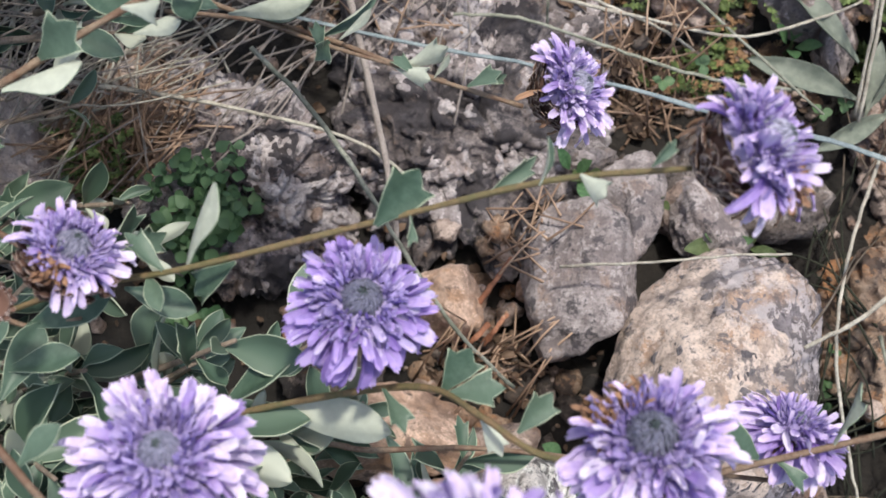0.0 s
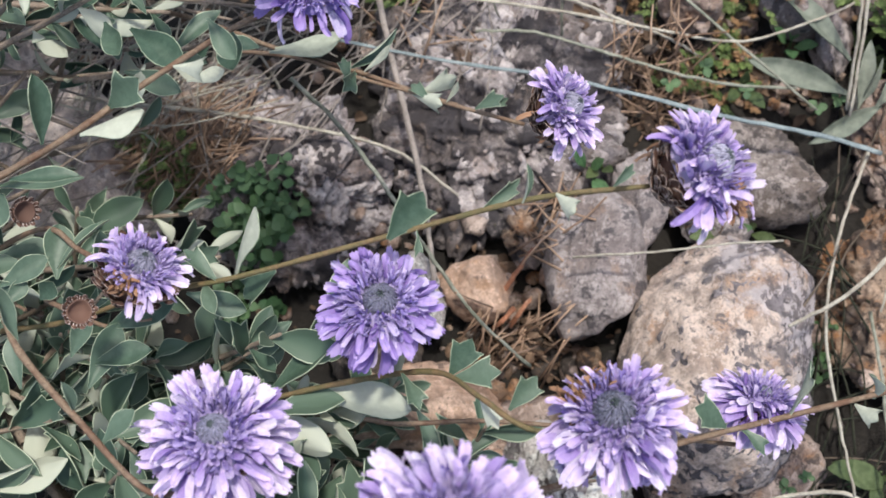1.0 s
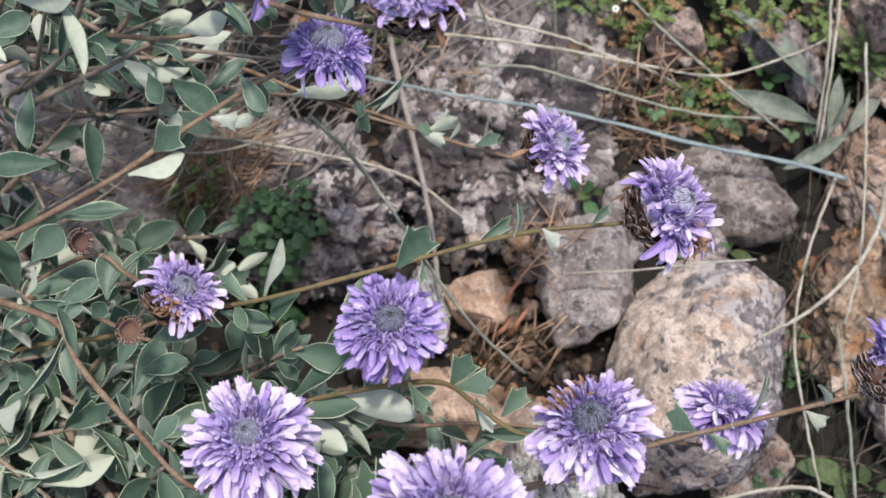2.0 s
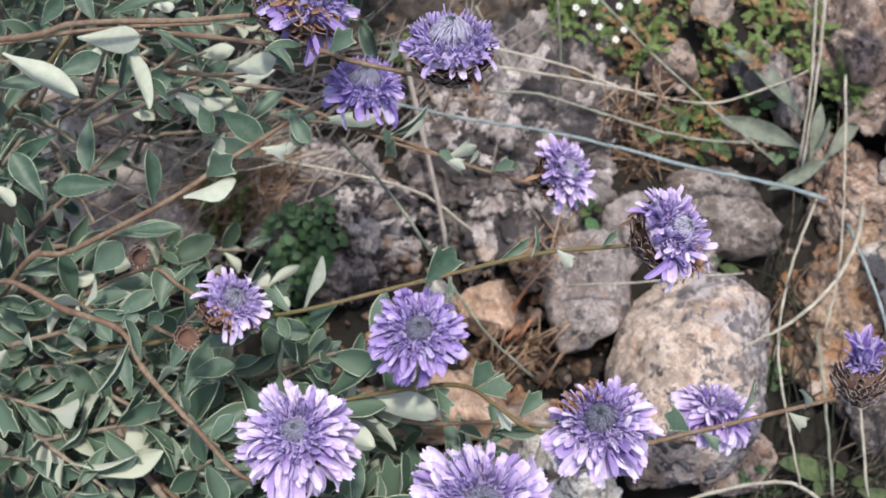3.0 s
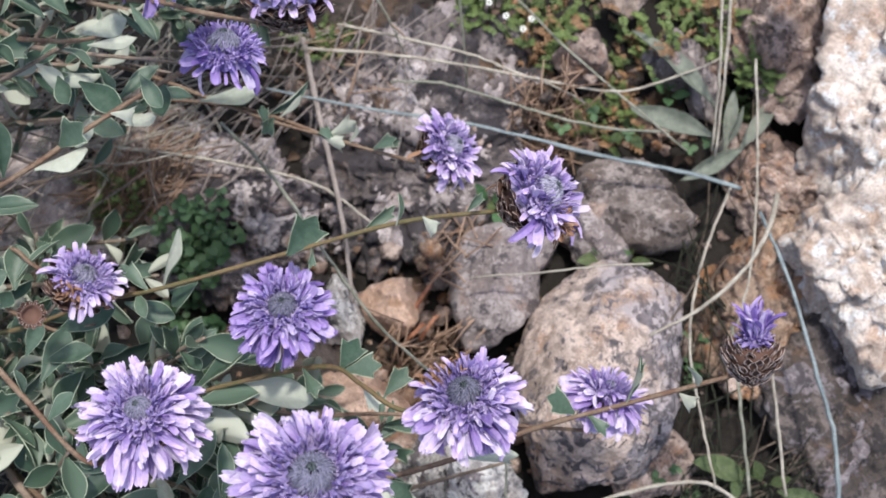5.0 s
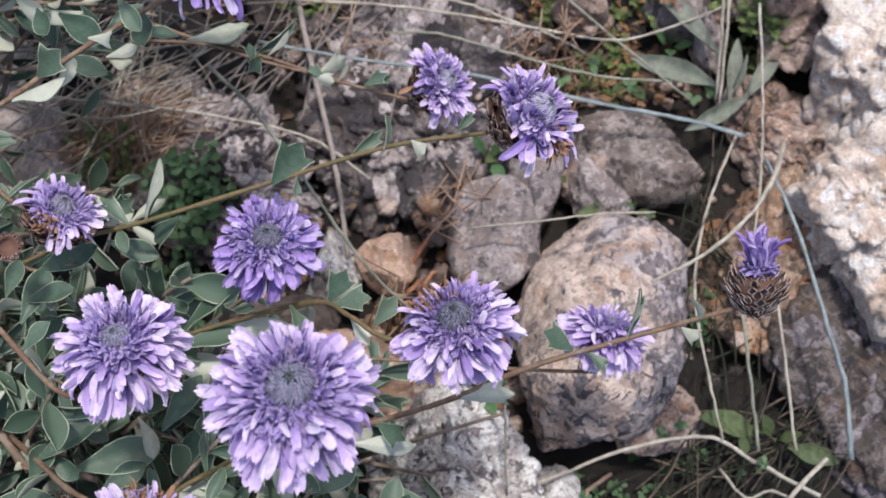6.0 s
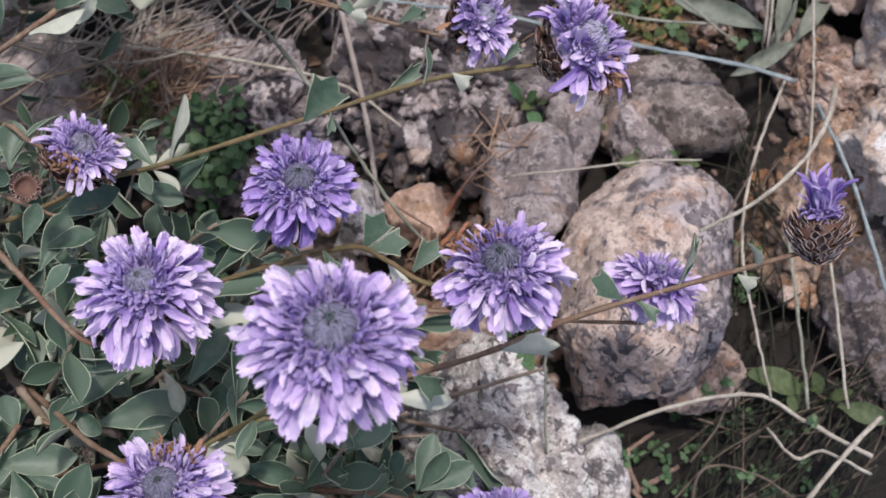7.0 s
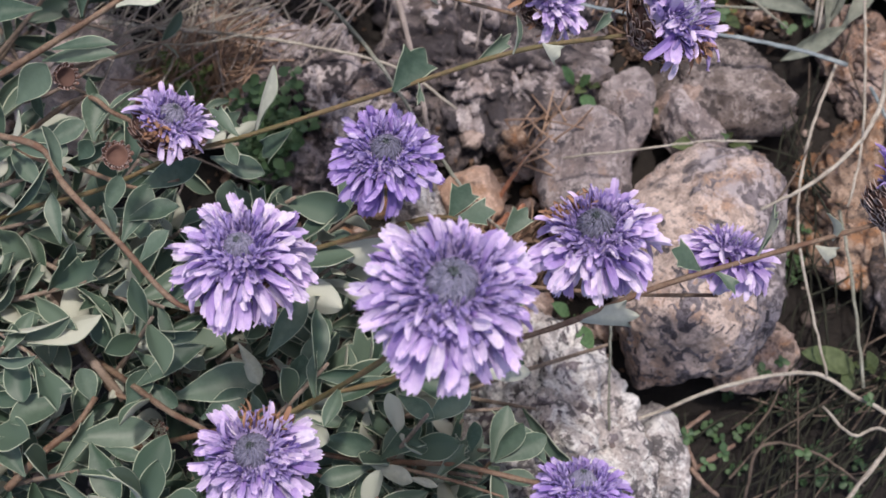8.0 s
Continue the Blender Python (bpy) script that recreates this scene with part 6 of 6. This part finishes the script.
branch([(-0.1147, 0.0087, 0.1040), (-0.1002, 0.0058, 0.1100), (-0.0866, 0.0058, 0.1160)], 0.0006, 0.0004, STEM_RED, [
    ((-0.0964, 0.0049, 0.1160), (-0.0863, 0.0066, 0.1180), (0.1, 0.2, -1), 0, 1.2),
    ((-0.1012, 0.0151, 0.1160), (-0.0931, 0.0177, 0.1200), (0.15, -0.1, 1), 4, 1.2),
    ((-0.0843, -0.0038, 0.1160), (-0.0792, -0.0109, 0.1150), (0.15, -0.1, 1), 1, 1.0),
    ((-0.0893, -0.0121, 0.1160), (-0.0808, -0.0136, 0.1190), (0.1, 0.2, -1), 5, 1.2),
    ((-0.0893, 0.0096, 0.1160), (-0.0838, 0.0041, 0.1180), (-0.3, 0.3, 0.9), 2, 0.6),
    ((-0.1239, 0.0173, 0.1160), (-0.1138, 0.0194, 0.1200), (0.15, -0.1, 1), 2, 0.9),
], seed=40)
branch([(-0.1674, 0.0032, 0.0700), (-0.1512, 0.0073, 0.0900), (-0.1370, 0.0159, 0.1050)], 0.0008, 0.0005, STEM_GREEN, [
    ((-0.1287, -0.0140, 0.0900), (-0.1430, -0.0153, 0.0920), (0.15, -0.1, 1), 0, 1.0),
    ((-0.1448, -0.0182, 0.0900), (-0.1523, -0.0075, 0.0940), (0.15, -0.1, 1), 0, 1.1),
    ((-0.1435, -0.0024, 0.0900), (-0.1555, -0.0092, 0.0890), (0.15, -0.1, 1), 2, 1.0),
    ((-0.1357, 0.0019, 0.0900), (-0.1349, -0.0114, 0.0930), (-0.3, 0.3, 0.9), 0, 1.0),
], seed=41)
branch([(-0.1233, 0.0150, 0.0860), (-0.1079, 0.0108, 0.0920), (-0.0907, 0.0068, 0.0980), (-0.0800, 0.0049, 0.1000)], 0.0007, 0.0003, STEM_WOOD, [
    ((-0.1078, 0.0028, 0.0980), (-0.1036, -0.0050, 0.1000), (0.15, -0.1, 1), 1, 1.1),
    ((-0.1030, 0.0015, 0.0980), (-0.0923, -0.0062, 0.1020), (0.15, -0.1, 1), 0, 1.1),
    ((-0.1019, 0.0099, 0.0980), (-0.0902, 0.0115, 0.0970), (0.1, 0.2, -1), 2, 0.9),
    ((-0.0851, 0.0018, 0.0980), (-0.0831, -0.0083, 0.1010), (0.15, -0.1, 1), 1, 1.1),
    ((-0.0922, -0.0083, 0.0980), (-0.0844, -0.0070, 0.1000), (0.1, 0.2, -1), 0, 0.9),
    ((-0.0933, 0.0193, 0.0980), (-0.0868, 0.0102, 0.1020), (-0.3, 0.3, 0.9), 2, 0.7),
    ((-0.1069, 0.0171, 0.0980), (-0.1145, 0.0246, 0.0970), (0.15, -0.1, 1), 1, 1.1),
], seed=42)
branch([(-0.0958, 0.0095, 0.0660), (-0.0797, 0.0074, 0.0680), (-0.0651, 0.0021, 0.0700), (-0.0455, -0.0036, 0.0710)], 0.0005, 0.0003, STEM_RED, [
    ((-0.0669, 0.0000, 0.0720), (-0.0679, 0.0053, 0.0740), (-0.3, 0.3, 0.9), 4, 1.1),
    ((-0.0641, 0.0028, 0.0720), (-0.0574, 0.0074, 0.0760), (0.1, 0.2, -1), 2, 0.7),
    ((-0.0507, -0.0032, 0.0720), (-0.0550, 0.0010, 0.0710), (0.15, -0.1, 1), 3, 1.2),
    ((-0.0476, -0.0035, 0.0720), (-0.0446, 0.0002, 0.0750), (0.1, 0.2, -1), 2, 0.8),
    ((-0.0399, -0.0045, 0.0720), (-0.0350, -0.0033, 0.0740), (0.15, -0.1, 1), 4, 1.0),
    ((-0.0833, 0.0068, 0.0720), (-0.0678, 0.0075, 0.0760), (0.1, 0.2, -1), 0, 0.7),
], seed=43)
branch([(-0.1273, 0.0049, 0.0600), (-0.1141, 0.0047, 0.0660), (-0.1014, 0.0067, 0.0720), (-0.0913, 0.0095, 0.0750)], 0.0007, 0.0003, STEM_WOOD, [
    ((-0.1194, 0.0134, 0.0750), (-0.1076, 0.0107, 0.0770), (0.15, -0.1, 1), 0, 1.0),
    ((-0.1160, 0.0061, 0.0750), (-0.1211, 0.0133, 0.0790), (0.15, -0.1, 1), 1, 1.1),
    ((-0.1054, 0.0037, 0.0750), (-0.0953, 0.0047, 0.0740), (-0.3, 0.3, 0.9), 0, 1.0),
    ((-0.1021, 0.0057, 0.0750), (-0.0924, 0.0142, 0.0780), (0.15, -0.1, 1), 2, 1.0),
    ((-0.1115, 0.0016, 0.0750), (-0.0997, -0.0028, 0.0770), (0.15, -0.1, 1), 0, 1.0),
    ((-0.1075, 0.0031, 0.0750), (-0.1099, -0.0064, 0.0790), (0.1, 0.2, -1), 1, 1.0),
    ((-0.0953, 0.0079, 0.0750), (-0.0844, 0.0077, 0.0740), (0.15, -0.1, 1), 2, 1.0),
], seed=44)
# woody stems near the root
branch([ROOT, (-0.1436, -0.0628, 0.0450), (-0.1283, -0.0792, 0.0500), (-0.1187, -0.0867, 0.0500), (-0.1031, -0.0916, 0.0500)], 0.0016, 0.0008, STEM_WOOD, seed=16)
branch([ROOT, (-0.17, -0.05, 0.04), (-0.1596, -0.0271, 0.0600), (-0.1411, -0.0198, 0.0550), (-0.1239, -0.0045, 0.0500)], 0.0012, 0.0003, STEM_WOOD, seed=17)
branch([ROOT, (-0.19, 0.0, 0.04), (-0.1507, 0.0139, 0.0700), (-0.1233, 0.0220, 0.0650), (-0.0943, 0.0186, 0.0600)], 0.0012, 0.0003, STEM_WOOD, seed=18)


def filler():
    """Leafy side twigs that fill the shrub's body."""
    rng = random.Random(77)
    leaves, twigs = Heap(), Heap()
    # places where the stones below show through
    holes = [(-0.0174, -0.0927, 0.034, 0.026), (-0.1400, -0.0043, 0.017, 0.013), (-0.1551, 0.0156, 0.015, 0.010), (-0.1267, 0.0175, 0.012, 0.008)]
    zones = [((-0.195, -0.134), (-0.075, 0.028), (0.012, 0.072), 56), ((-0.19, -0.088), (-0.140, -0.070), (0.010, 0.055), 58),
             ((-0.12, -0.058), (-0.160, -0.098), (0.01, 0.062), 38), ((-0.175, -0.090), (0.032, 0.080), (0.01, 0.062), 44), ((-0.1839, -0.1240), (-0.0029, 0.0506), (0.03, 0.085), 38),
             ((-0.1396, -0.0947), (-0.0832, -0.0514), (0.012, 0.050), 22), ((-0.0886, -0.0363), (-0.0850, -0.0714), (0.008, 0.03), 9), ((-0.0758, -0.0535), (-0.1109, -0.0891), (0.015, 0.045), 13)]
    spots = [zone for zone in zones for _ in range(zone[3])]
    for zone in spots:
        c = Vector([rng.uniform(*zone[i]) for i in range(3)])
        d = Vector((rng.uniform(0.3, 1.0), rng.uniform(-0.5, 0.6), rng.uniform(-0.1, 0.9))).normalized()
        long_ = rng.uniform(0.022, 0.042)
        path = spline([c, c + d * long_ * 0.5 + Vector((0, 0, 0.002)), c + d * long_ + Vector((0, 0, 0.005))], 5)
        twigs.tube(path, 0.0008, 0.0004, 5)
        turn = rng.uniform(0, 6)
        for i in range(10):
            u = 0.1 + 0.9 * i / 9
            p = path[min(len(path) - 1, int(u * (len(path) - 1)))]
            side = Matrix.Rotation(turn, 3, d) @ d.orthogonal().normalized()
            along = (d * (0.3 + 0.7 * u) + side * rng.uniform(0.7, 1.1)).normalized()
            if along.z < -0.4:
                along.z *= -0.4
            if rng.random() < 0.9 and any((p.x - hx) ** 2 / rx ** 2 + (p.y - hy) ** 2 / ry ** 2 < 1 for hx, hy, rx, ry in holes):
                turn += 2.4
                continue
            leaves.put(LEAF_SHAPES[rng.choice((0, 1, 2, 3, 6, 0, 8))], aim(p, along, d * 0.5 + Vector((rng.uniform(-1.4, 1.4), rng.uniform(-1.4, 1.4), -1.2 if rng.random() < (0.26 if c.y > -0.05 else 0.13) else 0.75)), rng.choice((0.008, 0.010, 0.012, 0.014, 0.017)) * (0.75 if c.y > -0.03 else 1.0) * rng.uniform(0.9, 1.1), rng.uniform(0.8, 1.15)))
            turn += 2.4
    tagged(part("inner_foliage", leaves.mesh("inner_foliage", [LEAF_TOP, LEAF_UNDER, LEAF_RIM]), shrub, "dense small grey-green leaves"), kind="stuff")
    tagged(part("twig_tangle", twigs.mesh("twig_tangle", [STEM_WOOD]), shrub, "thin woody twigs"), kind="stuff")


filler()


def dry_cup(place, axis, radius, seed):
    """The empty brown cup that a shed head leaves behind."""
    rng = random.Random(seed)
    m = aim(place, axis, (0, 1, 0.01)) @ Matrix(((0, 0, 1, 0), (1, 0, 0, 0), (0, 1, 0, 0), (0, 0, 0, 1)))
    heap = Heap()
    prof = [(0.15, -1.2), (0.7, -0.9), (0.95, -0.3), (1.0, 0.25), (0.86, 0.2), (0.75, -0.25), (0.35, -0.45), (0.02, -0.5)]
    v = [ring_dir(2 * math.pi * k / 16, 0) * (r * radius * (1 + 0.06 * math.sin(5 * k))) + Vector((0, 0, z * radius)) for r, z in prof for k in range(16)]
    f = [(i * 16 + k, i * 16 + (k + 1) % 16, i * 16 + 16 + (k + 1) % 16, i * 16 + 16 + k) for i in range(len(prof) - 1) for k in range(16)]
    heap.put((np.array([tuple(q) for q in v]), f, [0] * len(f)), Matrix())
    for r in range(4):
        for k in range(12):
            a = 2 * math.pi * (k + 0.5 * (r % 2)) / 12
            out = ring_dir(a, 0)
            heap.put(SCALE_SHAPE, aim(out * radius * (0.75 + 0.09 * r) + Vector((0, 0, radius * (-0.9 + 0.3 * r))), out * 0.3 + Vector((0, 0, 0.8)), out, radius * rng.uniform(0.5, 0.7)))
    for k in range(26):
        a = 2 * math.pi * k / 26 + rng.uniform(-0.1, 0.1)
        p = ring_dir(a, 0) * radius * 0.92 + Vector((0, 0, 0.15 * radius))
        heap.tube([p, p + ring_dir(a, rng.uniform(0.5, 1.2)) * radius * rng.uniform(0.25, 0.5)], radius * 0.05, radius * 0.02, 3, 2)
    part("dry_cup", heap.mesh("dry_cup", [BRACT, BRACT, BRACT_PALE]), shrub, "empty brown dried flower cup", m)


dry_cup((-0.1045, -0.0511, 0.1080), (0.45, -0.1, 0.9), 0.0021, 1)
dry_cup((-0.1186, -0.0327, 0.1000), (0.7, -0.2, 0.6), 0.0020, 2)
dry_cup((-0.1086, -0.0971, 0.0600), (0.5, 0.2, 0.9), 0.0021, 3)


def small_bud(place, radius, seed):
    """A closed bud: overlapping pale scales round a little core."""
    rng = random.Random(seed)
    heap = Heap()
    for r in range(4):
        for k in range(7):
            a = 2 * math.pi * (k + 0.5 * (r % 2)) / 7 + rng.uniform(-0.1, 0.1)
            out = ring_dir(a, 0)
            heap.put(SCALE_SHAPE, aim(out * radius * (0.75 - 0.12 * r) + Vector((0, 0, radius * (-0.5 + 0.35 * r))), out * (0.35 - 0.2 * r) + Vector((0, 0, 0.9)), out, radius * rng.uniform(0.8, 1.0)))
    part("bud", heap.mesh("bud", [GREY_LEAF, GREY_LEAF, LEAF_UNDER]), shrub, "closed pale grey-green bud", Matrix.Translation(place))


for i, p in enumerate(((-0.1036, -0.0575, 0.0850), (-0.1375, -0.0556, 0.0900), (-0.1367, -0.0576, 0.0880), (-0.1083, -0.0958, 0.0620), (-0.1072, -0.0974, 0.0600))):
    small_bud(p, 0.0012, 50 + i)
